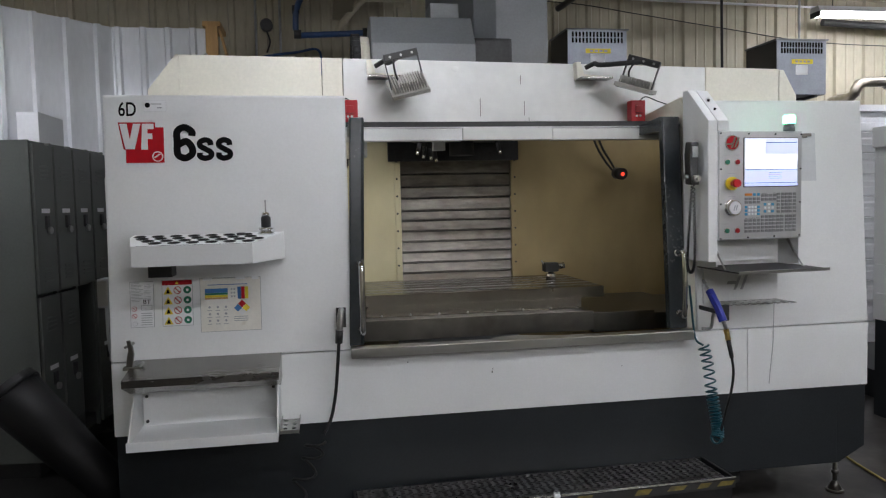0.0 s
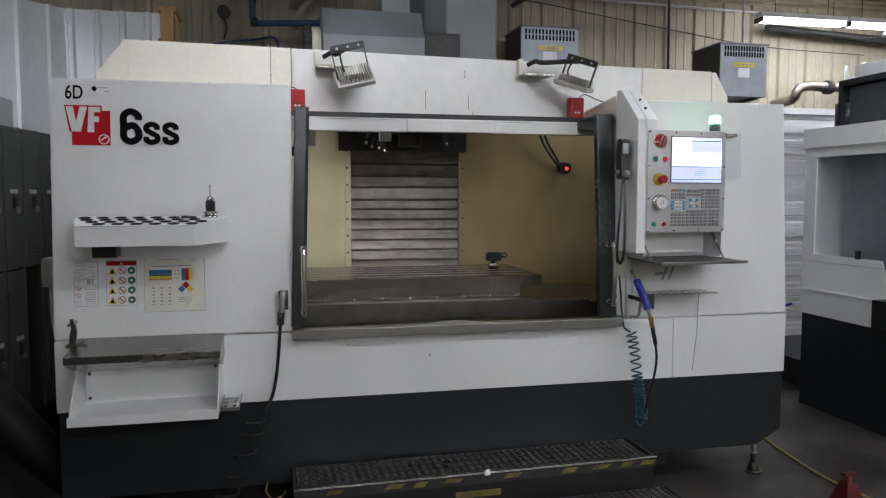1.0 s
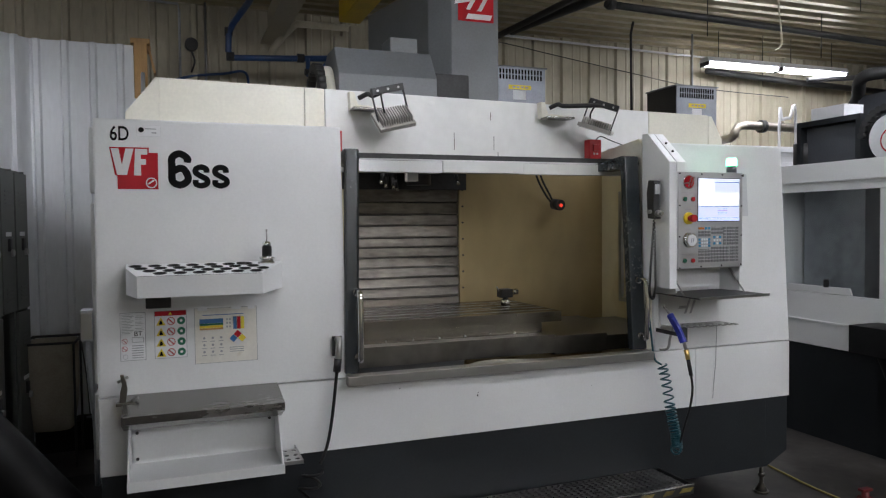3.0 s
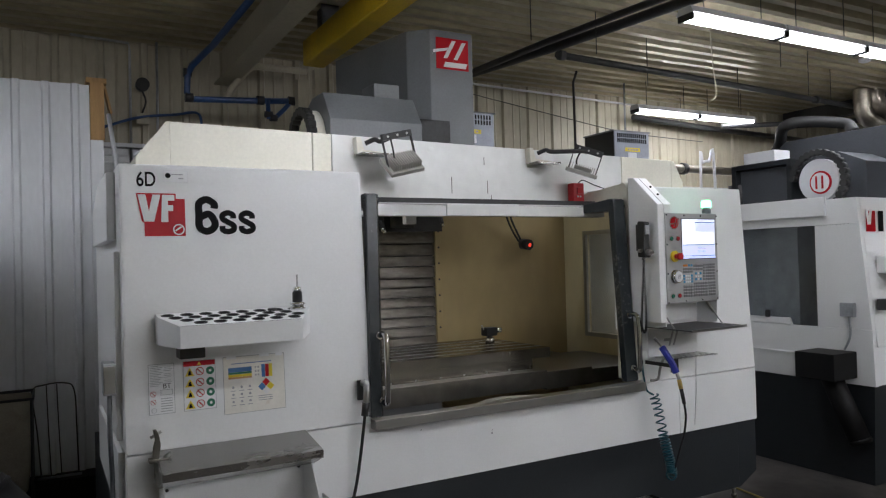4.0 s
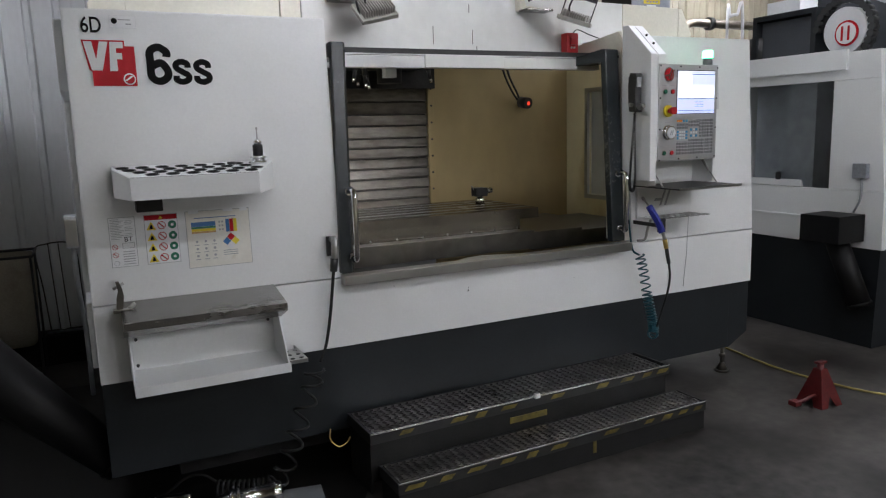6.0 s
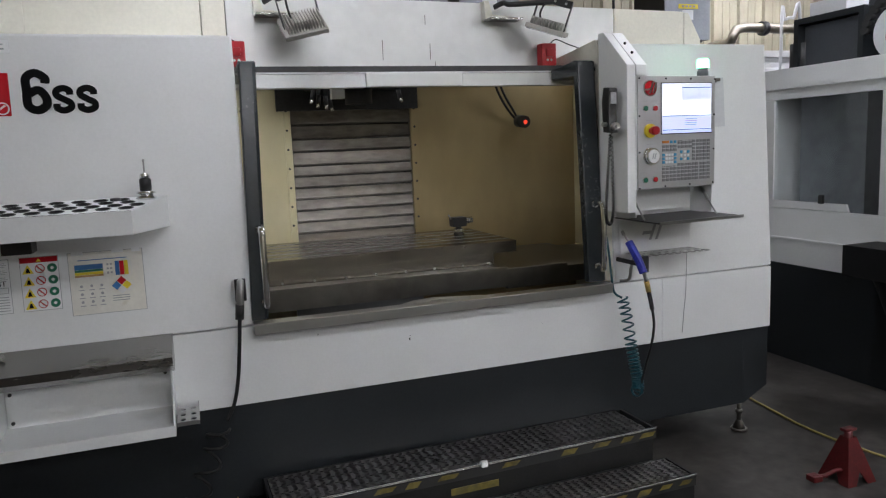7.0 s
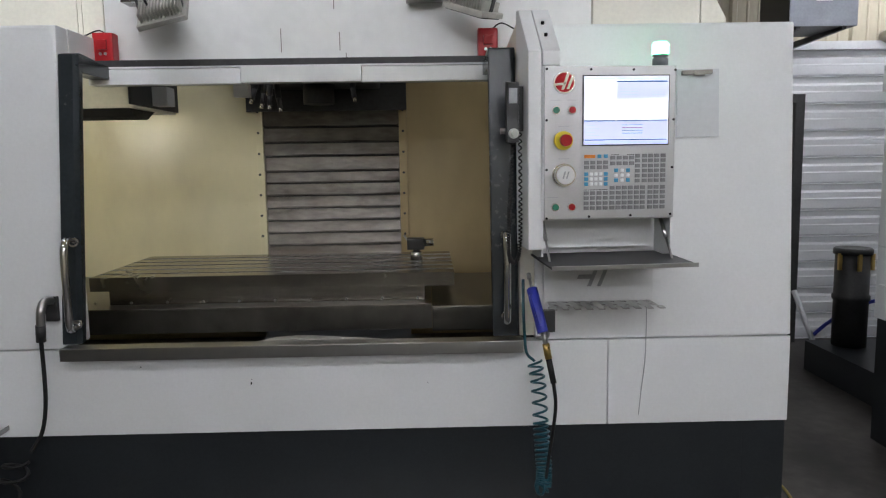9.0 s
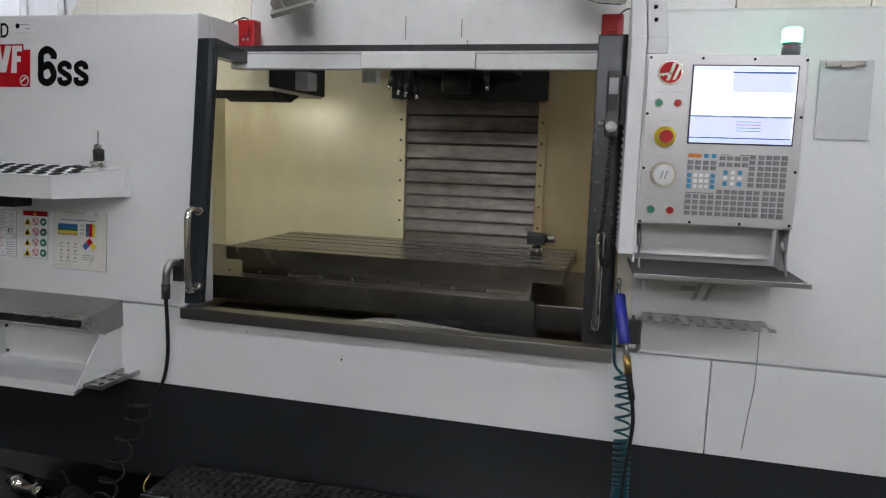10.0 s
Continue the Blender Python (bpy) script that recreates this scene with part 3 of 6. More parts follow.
# way cover of the column: overlapping slats
cover = part("column_cover", solid((0.70, 1.455, 4.93, 4.96, 0.7, 2.3)), DARKIRON, mc)
edges = [1.92, 1.80, 1.715, 1.64, 1.555, 1.49, 1.42, 1.35, 1.28, 1.21, 1.14, 1.07, 0.99, 0.9, 0.8]
for k, (a, b) in enumerate(zip(edges, edges[1:])):
    wob = 0.004 * math.sin(2.3 * k)
    part("slat", prism([(4.905 + wob, a - 0.007), (4.9025 + wob, (a + b) / 2), (4.898 + wob, b + 0.008), (4.894 + wob, b + 0.002), (4.898, b), (4.93, b), (4.93, a - 0.007)], "x", 0.702, 1.453), SLATSTEEL, mc, "scuffed steel way cover slat" if k == 0 else "")
bolt = mesh_of(rods(((0, 0, 0), (0, -0.006, 0), 0.007), seg=8), "bolt", DARKIRON)
for k in range(10):
    z = 0.85 + 0.115 * k
    for x, y in ((0.675, 4.884), (1.478, 4.884)):
        piece("bolt", bolt, (x, y, z), mc)


# doors slid open: only the leading stile shows
def door(x0, x1, hx, side):
    stile = prism([(x0, 3.375), (x1 - 0.015, 3.375), (x1, 3.39), (x1, 3.42), (x0, 3.42)], "z", 0.965, 2.0, 0.006)
    for v in stile.verts:
        v.co.y += (v.co.z - 0.965) * 0.065
        v.co.x += (v.co.z - 0.965) * (0.03 if side > 0 else -0.006)
    d = part("door", stile, DOORGREY, mc, "slate grey stile of an opened sliding door")
    part("door_head", prism([(3.445, 1.96), (3.48, 1.935), (3.8, 1.935), (3.8, 1.975), (3.47, 2.005)], "x", x0 + (0.03 if side > 0 else -0.006), x1 + (0.03 if side > 0 else -0.006), 0.004), DOORGREY, mc)
    line = bend([(hx, 3.40, 1.335), (hx, 3.345, 1.345), (hx, 3.318, 1.30), (hx, 3.318, 1.07), (hx, 3.335, 1.03), (hx, 3.385, 1.04)], 6)
    part("handle", hose(line, 0.0135, 12), CHROME, d, "polished chrome grab handle")
    for z in (1.335, 1.04):
        part("handle_foot", rods(((hx, 3.368 + (z - 1.04) * 0.065, z), (hx, 3.385 + (z - 1.04) * 0.065, z), 0.017)), CHROME, d)
    return d


door(0.285, 0.352, 0.345, 1)
door(1.842, 1.94, 1.888, -1)
# beige cheek between the right door and the console
part("cheek", prism([(3.42, 0.955), (3.56, 0.955), (3.56, 1.99), (3.862, 1.99), (3.862, 2.06), (3.47, 2.10), (3.44, 2.06)], "x", 1.945, 2.0, 0.004), YELLOWED, mc, "beige cheek beside the right door")
# levelling feet
for x, y in ((2.87, 3.53), (1.2, 3.6), (2.8, 5.3), (-0.6, 5.3)):
    ft = part("levelling_foot", rods(((x, y, 0.03), (x, y, 0.2), 0.012), ((x, y, 0.0), (x, y, 0.014), 0.045), ((x, y, 0.1), (x, y, 0.12), 0.02)), WORNSTEEL, mc, "threaded levelling foot")
    part("pad", rod(bmesh.new(), (x, y, 0.012), (x, y, 0.06), 0.036, 14, 0.015), WORNSTEEL, ft)
# spindle head column and tool carousel above the roof
part("column_hood", prism([(1.30, 4.60), (1.635, 4.60), (1.635, 5.6), (1.0, 5.6), (1.18, 4.72)], "z", 2.2, 3.25, 0.006), MIDGREY, mc, "grey spindle column hood")
for o, m, off in ((rect(1.345, 1.60, 2.985, 3.20), REDINK, 0.001), ([(1.32, 3.09), (1.43, 3.115), (1.44, 3.135), (1.325, 3.112)], WHITEINK, 0.003), ([(1.40, 3.06), (1.43, 3.06), (1.50, 3.185), (1.47, 3.185)], WHITEINK, 0.0045), ([(1.48, 3.055), (1.51, 3.055), (1.58, 3.18), (1.55, 3.18)], WHITEINK, 0.0045), ([(1.40, 3.0), (1.575, 3.0), (1.59, 3.035), (1.415, 3.035)], WHITEINK, 0.003)):
    part("hood_decal", prism(o, "y", 4.598 - off - 0.001, 4.599 - off), m, mc)
part("column_back", rbox(1.16, 1.62, 5.61, 5.85, 2.2, 3.2, 0.006), MIDGREY, mc)
car = part("carousel_cover", prism([(4.40, 2.2), (4.95, 2.2), (4.95, 2.62), (4.72, 2.73), (4.52, 2.73), (4.40, 2.55)], "x", 0.50, 1.12, 0.006), MIDGREY, mc, "grey tool carousel cover")
part("carousel", rod(bmesh.new(), (0.44, 4.68, 2.42), (0.495, 4.68, 2.42), 0.22, 28), YELLOWED, mc)
pot = mesh_of(rods(((0, 0, 0), (-0.05, 0, 0), 0.028), seg=10), "tool_pot", DARKIRON)
for k in range(14):
    a = math.pi * k / 13
    piece("tool_pot", pot, (0.44, 4.68 + 0.2 * math.cos(a), 2.43 + 0.2 * math.sin(a)), mc)
part("motor_box", rbox(0.88, 1.06, 4.6, 4.8, 2.732, 2.84, 0.006), MIDGREY, mc)
# table (built where it stands in the middle of its travel)
TX1, TY0, TZ = 1.72, 3.92, 1.122
slide = part("saddle_cover", solid((-0.45, TX1 - 0.10, TY0 - 0.10, 4.75, 0.895, 1.0)), WORNSTEEL, mc, "oily steel apron below the table")
part("apron_lip", rbox(-0.45, TX1 - 0.12, TY0 - 0.115, TY0 - 0.08, 0.992, 1.004, 0.002), WORNSTEEL, slide)
for k, (a, b, d) in enumerate(((TX1 - 0.098, TX1 + 0.26, 0.012), (TX1 + 0.262, TX1 + 0.60, 0.03), (TX1 + 0.602, 2.62, 0.05))):
    part("telescoping_cover", rbox(a, b, TY0 - 0.10 + d, 4.75 - d, 0.88, 1.0 - d, 0.005), WORNSTEEL, mc, "oily telescoping steel way cover")
rivet = mesh_of(rods(((0, 0, 0), (0, -0.004, 0), 0.006), seg=8), "rivet", STEEL)
for k in range(10):
    piece("rivet", rivet, (TX1 - 0.16 - 0.155 * k, TY0 - 0.01, 1.012), mc)
edge = [TY0]
for k in range(5):
    c = TY0 + 0.1 + 0.125 * k
    edge += [c - 0.009, c + 0.009]
edge += [TY0 + 0.711]
outline = [(TY0 + 0.0, TZ - 0.06), (TY0, TZ)]
for a, b in zip(edge[1:-1:2], edge[2:-1:2]):
    outline += [(a, TZ), (a, TZ - 0.022), (a - 0.008, TZ - 0.022), (a - 0.008, TZ - 0.036), (b + 0.008, TZ - 0.036), (b + 0.008, TZ - 0.022), (b, TZ - 0.022), (b, TZ)]
outline += [(TY0 + 0.711, TZ), (TY0 + 0.711, TZ - 0.06)]
part("work_table", prism(outline, "x", TX1 - 1.58, TX1), TABLESTEEL, mc, "dark oily steel work table with T-slots")
for a, b in zip(edge[1:-1:2], edge[2:-1:2]):
    for c in (a - 0.004, b):
        part("slot_edge", solid((TX1 - 1.58, TX1 + 0.0005, c, c + 0.004, TZ - 0.003, TZ + 0.0006)), STEEL, mc)
part("table_body", rbox(TX1 - 1.50, TX1 - 0.13, TY0 + 0.004, TY0 + 0.70, 1.0, TZ - 0.058, 0.004), TABLESTEEL, mc)

# ---- decals and papers on the front ----
logo = thing("front_decal", (-0.59, 3.45, 1.81), "red square decal with white slanted strokes and a white ring", "decal")
part("red_field", decal([(-0.654, 1.808), (-0.495, 1.808), (-0.495, 1.963), (-0.53, 1.963), (-0.53, 1.985), (-0.684, 1.985), (-0.664, 1.87), (-0.654, 1.862)], 0.001), REDINK, logo)
for o in ([(-0.678, 1.979), (-0.648, 1.979), (-0.636, 1.91), (-0.621, 1.979), (-0.59, 1.979), (-0.617, 1.868), (-0.655, 1.868)],
          [(-0.584, 1.979), (-0.536, 1.979), (-0.536, 1.955), (-0.562, 1.955), (-0.562, 1.936), (-0.542, 1.936), (-0.542, 1.912), (-0.562, 1.912), (-0.562, 1.866), (-0.59, 1.866)]):
    part("white_stroke", decal(o, 0.003), WHITEINK, logo)
part("ring", decal(disc(-0.522, 1.835, 0.023), 0.003), WHITEINK, logo)
part("ring_field", decal(disc(-0.522, 1.835, 0.018), 0.0045), REDINK, logo)
part("white_stroke", decal([(-0.54, 1.829), (-0.531, 1.829), (-0.508, 1.845), (-0.516, 1.848)], 0.006), WHITEINK, logo)
number = thing("number_decal", (-0.45, 3.45, 1.81), "large black number and letters on the white front", "decal")
def stroke(points, width, off=0.002):
    """A painted stroke of one width along a line of (x, z) points on the leaning front."""
    line = [Vector((p[0], 0, p[1])) for p in points]
    left, right = [], []
    for i, p in enumerate(line):
        d = (line[min(i + 1, len(line) - 1)] - line[max(i - 1, 0)]).normalized()
        n = Vector((-d.z, 0, d.x)) * width / 2
        left.append(p + n)
        right.append(p - n)
    bm = bmesh.new()
    a = [bm.verts.new((v.x, lean(v.z) - off, v.z)) for v in left]
    b = [bm.verts.new((v.x, lean(v.z) - off, v.z)) for v in right]
    for i in range(len(line) - 1):
        bm.faces.new((a[i], a[i + 1], b[i + 1], b[i]))
    return bm


six = bend([Vector((x, 0, z)) for x, z in ((0.078, 0.112), (0.078, 0.132), (0.047, 0.150), (0.017, 0.132), (0.016, 0.085), (0.017, 0.033), (0.047, 0.015), (0.077, 0.033), (0.077, 0.062), (0.055, 0.088), (0.022, 0.076))], 6)
part("digit", stroke([(-0.455 + p.x, 1.812 + p.z) for p in six], 0.0305), INK, number)
ess = bend([Vector((x, 0, z)) for x, z in ((0.060, 0.070), (0.058, 0.086), (0.037, 0.094), (0.016, 0.085), (0.016, 0.068), (0.037, 0.054), (0.060, 0.040), (0.060, 0.022), (0.037, 0.013), (0.015, 0.021), (0.014, 0.038))], 6)
for x in (-0.358, -0.277):
    part("letter_s", stroke([(x + p.x, 1.812 + p.z) for p in ess], 0.0245), INK, number)
pen = thing("marker_writing", (-0.68, 3.47, 2.01), "hand-drawn black marker writing on the white front", "writing")
words("letters", "6D", 0.085, (-0.682, lean(2.01) - 0.0015, 2.014), INK, pen, (86.3, 0, 0), 0.0004, 0.72, 0.0012)
tag = thing("asset_sticker", (-0.53, 3.47, 2.03), "small white sticker with a black emblem", "sticker")
part("border", decal(rect(-0.577, -0.481, 2.033, 2.081), 0.0008), SIDING, tag)
part("sheet", decal(rect(-0.576, -0.482, 2.034, 2.08), 0.002), PAPER, tag)
part("emblem", decal(disc(-0.559, 2.060, 0.011), 0.003), INK, tag)
part("line", decal(rect(-0.545, -0.50, 2.063, 2.067), 0.003), GREYINK, tag)
part("line", decal(rect(-0.518, -0.498, 2.046, 2.051), 0.003), GREYINK, tag)


def placard(name, x0, x1, z0, z1, label, mat=PAPER):
    p = thing(name, (x0, 3.41, z0), label, "placard")
    part("border", decal(rect(x0 - 0.0022, x1 + 0.0022, z0 - 0.0022, z1 + 0.0022), 0.0008), GREYINK, p, "grimy edge")
    part("sheet", decal(rect(x0, x1, z0, z1), 0.002), mat, p)
    return p


p1 = placard("data_placard", -0.655, -0.560, 1.092, 1.288, "small white data placard with grey print")
for k in range(13):
    part("line", decal(rect(-0.651, (-0.618, -0.602, -0.61)[k % 3], 1.281 - 0.0065 * k, 1.283 - 0.0065 * k), 0.003), GREYINK, p1)
    if k % 4:
        part("line", decal(rect(-0.598, (-0.566, -0.572)[k % 2], 1.281 - 0.0065 * k, 1.2827 - 0.0065 * k), 0.003), GREYINK, p1)
words("letters", "BT", 0.028, (-0.604, lean(1.19) - 0.003, 1.192), INK, p1, (86.3, 0, 0), 0.0004)
for z in (1.172, 1.140):
    part("ring", decal(disc(-0.640, z, 0.011), 0.003), REDINK, p1)
    part("ring_field", decal(disc(-0.640, z, 0.0092), 0.0045), PAPER, p1)
    part("slash", decal([(-0.647, z + 0.006), (-0.6455, z + 0.0075), (-0.633, z - 0.006), (-0.6345, z - 0.0075)], 0.0055), REDINK, p1)
part("ring", decal(disc(-0.638, 1.107, 0.010), 0.003), GREYINK, p1)
part("ring_field", decal(disc(-0.638, 1.107, 0.0085), 0.0045), PAPER, p1)
part("box_outline", decal(rect(-0.612, -0.566, 1.165, 1.187), 0.003), GREYINK, p1)
part("box_field", decal(rect(-0.610, -0.568, 1.167, 1.185), 0.0045), PAPER, p1)
for k in range(6):
    part("line", decal(rect(-0.612, -0.567, 1.10 + 0.01 * k, 1.103 + 0.01 * k), 0.003), GREYINK, p1)
p2 = placard("warning_placard", -0.522, -0.397, 1.092, 1.290, "white warning placard with yellow triangles, red and green discs")
part("red_band", decal(rect(-0.522, -0.397, 1.270, 1.290), 0.003), REDINK, p2)
part("band_mark", decal([(-0.468, 1.274), (-0.452, 1.274), (-0.46, 1.286)], 0.0045), YELLOWINK, p2)
for k in range(4):
    z = 1.247 - 0.044 * k
    part("triangle", decal([(-0.517, z - 0.017), (-0.479, z - 0.017), (-0.498, z + 0.017)], 0.003), YELLOWINK, p2)
    part("symbol", decal([(-0.506, z - 0.013), (-0.49, z - 0.013), (-0.495, z + 0.004), (-0.501, z + 0.004)], 0.0045), INK, p2)
    part("red_ring", decal(disc(-0.458, z, 0.0165), 0.003), REDINK, p2)
    part("ring_field", decal(disc(-0.458, z, 0.0135), 0.0045), WHITEINK, p2)
    part("slash", decal([(-0.469, z + 0.008), (-0.466, z + 0.011), (-0.447, z - 0.008), (-0.45, z - 0.011)], 0.006), REDINK, p2)
    part("green_disc", decal(disc(-0.417, z, 0.0165), 0.003), GREEN, p2)
    part("symbol", decal(disc(-0.417, z, 0.006, 8), 0.0045), WHITEINK, p2)
p3 = placard("safety_sheet", -0.362, -0.104, 1.058, 1.292, "laminated safety sheet with coloured bars in a worn sleeve", OLDPAPER)
for z0, z1, m in ((1.228, 1.247, BLUEINK), (1.219, 1.2275, GREEN), (1.208, 1.2185, YELLOWINK), (1.2, 1.2075, TIMBER)):
    part("bar", decal(rect(-0.343, -0.245, z0, z1), 0.003), m, p3)
part("bar", decal(rect(-0.203, -0.188, 1.198, 1.252), 0.003), BLUEINK, p3)
part("bar", decal(rect(-0.187, -0.172, 1.198, 1.252), 0.003), REDINK, p3)
part("bar", decal(rect(-0.171, -0.157, 1.198, 1.252), 0.003), YELLOWINK, p3)
for dx, dz, m in ((0, 0.018, REDINK), (-0.018, 0, BLUEINK), (0.018, 0, YELLOWINK), (0, -0.018, WHITEINK)):
    cx, cz = -0.185 + dx, 1.158 + dz
    part("diamond", decal([(cx - 0.017, cz), (cx, cz - 0.017), (cx + 0.017, cz), (cx, cz + 0.017)], 0.003), m, p3)
for k in range(3):
    for j in range(3):
        x, z = -0.325 + 0.035 * j, 1.165 - 0.03 * k
        part("figure", decal(disc(x, z, 0.0055, 8), 0.003), GREYINK, p3)
        part("line", decal(rect(x - 0.01, x + 0.01, z - 0.016, z - 0.013), 0.003), GREYINK, p3)
part("line", decal(rect(-0.33, -0.16, 1.262, 1.265), 0.003), BLUEINK, p3)
for k in range(3):
    for j in range(2):
        part("figure", decal(rect(-0.232 + 0.012 * j, -0.225 + 0.012 * j, 1.206 + 0.016 * k, 1.214 + 0.016 * k), 0.003), GREYINK, p3)
for x0, x1, z in ((-0.35, -0.31, 1.29), (-0.21, -0.17, 1.291), (-0.14, -0.11, 1.289)):
    part("tape_strip", decal(rect(x0, x1, z - 0.006, z + 0.008), 0.004), PAPER, p3, "clear tape over the sheet's edge")
for k in range(3):
    part("line", decal(rect(-0.22, -0.16, 1.118 - 0.009 * k, 1.121 - 0.009 * k), 0.003), GREYINK, p3)

# ---- tool holder rack ----
rack = thing("tool_holder_rack", (-0.3, 3.3, 1.37), "white wall rack with round tool holes, nearly empty", "tool rack")
RT, RB = 1.457, 1.374


def sloped(bm):
    """Raises the top of the rack towards the machine."""
    for v in bm.verts:
        if v.co.z > RT - 0.01:
            v.co.z += (v.co.y - 3.135) * 0.125
    return bm


plan = [(-0.625, 3.43), (-0.625, 3.335), (-0.575, 3.135), (-0.105, 3.135), (0.008, 3.39), (0.008, 3.43)]
inner = [(-0.621, 3.43), (-0.621, 3.336), (-0.572, 3.139), (-0.108, 3.139), (0.004, 3.391), (0.004, 3.43)]
part("apron", sloped(prism(plan + inner[::-1], "z", RB, RT)), WHITE, rack)
top = bmesh.new()
rows_of_cups = ((-0.492, 6), (-0.532, 7), (-0.566, 7), (-0.588, 8))
PX, PY, Y1ST = 0.0735, 0.057, 3.18
def rack_edge(y):
    """Both ends of the rack's top at a depth."""
    return (-0.575 - 0.25 * (y - 3.135) if y < 3.335 else -0.625), -0.105 + 0.443 * (y - 3.135)
def strip(y0, y1, x0=None, x1=None):
    (a, b), (c, d) = rack_edge(y0), rack_edge(y1)
    lo, hi = (a if x0 is None else x0, c if x0 is None else x0), (b if x1 is None else x1, d if x1 is None else x1)
    top.faces.new([top.verts.new((x, y, RT + 0.002)) for x, y in ((lo[0], y0), (hi[0], y0), (hi[1], y1), (lo[1], y1))])
for r, (x0, n) in enumerate(rows_of_cups):
    yc = Y1ST + PY * r
    for k in range(n):
        holed(top, x0 + PX * k, yc, RT + 0.002, PX, PY, 0.025, 0.025, 0.004, 18)
    strip(yc - PY / 2, yc + PY / 2, None, x0 - PX / 2)
    strip(yc - PY / 2, yc + PY / 2, x0 + PX * (n - 0.5), None)
strip(3.135, Y1ST - PY / 2)
strip(Y1ST + 3.5 * PY, 3.40)
part("top_plate", sloped(top), WHITE, rack, "white plate with rows of round holes")
cup_bm = bmesh.new()
rings = [[cup_bm.verts.new((r * math.cos(2 * math.pi * k / 18), r * math.sin(2 * math.pi * k / 18), z)) for k in range(18)] for r, z in ((0.0262, 0.0), (0.0262, 0.0015), (0.022, 0.0015), (0.019, -0.055), (0.0, -0.055))[:4]]
for q, w in zip(rings, rings[1:]):
    for k in range(18):
        cup_bm.faces.new((q[k], q[(k + 1) % 18], w[(k + 1) % 18], w[k]))
cup_bm.faces.new(rings[-1])
cup = mesh_of(cup_bm, "cup", BLACK)
for r, (x0, n) in enumerate(rows_of_cups):
    for k in range(n):
        y = Y1ST + PY * r
        piece("cup", cup, (x0 + PX * k, y, RT + 0.003 + (y - 3.135) * 0.125), rack, (0.124, 0, 0))
RT += 0.026
# black sheet added under the cups, standing for the shade inside the rack
part("shade_sheet", solid((-0.56, -0.11, 3.17, 3.40, RB + 0.004, RB + 0.008)), BLACK, rack)
part("under_clip", rbox(-0.552, -0.455, 3.30, 3.40, 1.315, 1.372, 0.004), BLACK, rack, "black plastic clip below the rack")
probe = thing("touch_probe", (-0.062, 3.335, RT), "chrome and black touch probe in a tool holder", "probe")
def lathe(x, y, steps, seg=18):
    bm = bmesh.new()
    rings = []
    for r, z in steps:
        rings.append([bm.verts.new((x + r * math.cos(2 * math.pi * k / seg), y + r * math.sin(2 * math.pi * k / seg), z)) for k in range(seg)])
    for q, w in zip(rings, rings[1:]):
        for k in range(seg):
            bm.faces.new((q[k], q[(k + 1) % seg], w[(k + 1) % seg], w[k])).smooth = abs(q[0].co.z - w[0].co.z) > 0.002
    bm.faces.new(rings[0][::-1])
    bm.faces.new(rings[-1])
    return bm
px, py = -0.062, 3.335
part("holder", lathe(px, py, [(0.03, RT), (0.034, RT + 0.004), (0.034, RT + 0.012), (0.028, RT + 0.014), (0.028, RT + 0.02), (0.034, RT + 0.022), (0.034, RT + 0.03), (0.022, RT + 0.034)]), CHROME, probe)
part("body", lathe(px, py, [(0.021, RT + 0.034), (0.021, RT + 0.075), (0.017, RT + 0.08)]), BLACK, probe, "black probe body")
part("collar", lathe(px, py, [(0.018, RT + 0.08), (0.018, RT + 0.092), (0.01, RT + 0.1)]), CHROME, probe)
part("stylus", rods(((px, py, RT + 0.1), (px, py, RT + 0.14), 0.003), ((px, py, RT + 0.14), (px, py, RT + 0.15), 0.004)), STEEL, probe)
bit = thing("tool_holder", (-0.17, 3.345, RT), "dark tool holder sunk in the rack", "tool holder")
part("body", lathe(-0.17, 3.345, [(0.019, RT - 0.05), (0.019, RT + 0.01), (0.014, RT + 0.012)]), DARKIRON, bit)

# ---- folding steel shelf with open document tray ----
tray = thing("document_tray", (-0.33, 3.3, 0.63), "open white sheet-metal document tray below a steel shelf", "tray")
part("back", rbox(-0.615, -0.035, 3.385, 3.398, 0.64, 0.93, 0.002), WHITE, tray)
part("bottom", prism([(3.125, 0.628), (3.398, 0.655), (3.398, 0.662), (3.125, 0.642)], "x", -0.628, -0.03), WHITE, tray)
part("front_lip", rbox(-0.628, -0.03, 3.122, 3.128, 0.628, 0.668, 0.002), WHITE, tray)
for x in (-0.628, -0.036):
    part("side", prism([(3.125, 0.63), (3.398, 0.65), (3.398, 0.92), (3.30, 0.86)], "x", x, x + 0.006), WHITE, tray)
shelf = thing("steel_shelf", (-0.33, 3.3, 0.85), "brushed steel shelf with a bent front edge", "shelf")
part("plate", prism([(3.17, 0.905), (3.398, 0.943), (3.398, 0.949), (3.165, 0.912)], "x", -0.645, -0.02), SHELFSTEEL, shelf)
part("front_edge", prism([(3.165, 0.912), (3.171, 0.912), (3.171, 0.884), (3.30, 0.828), (3.295, 0.826), (3.165, 0.881)], "x", -0.645, -0.02), SHELFSTEEL, shelf)
for x in (-0.645, -0.024):
    part("cheek", prism([(3.1715, 0.906), (3.398, 0.943), (3.398, 0.84), (3.30, 0.829), (3.1715, 0.885)], "x", x + 0.0005, x + 0.0035), SHELFSTEEL, shelf)
for x, z in ((-0.60, 0.79), (-0.60, 0.68), (-0.06, 0.80)):
    piece("screw", bolt, (x, 3.384, z), tray)
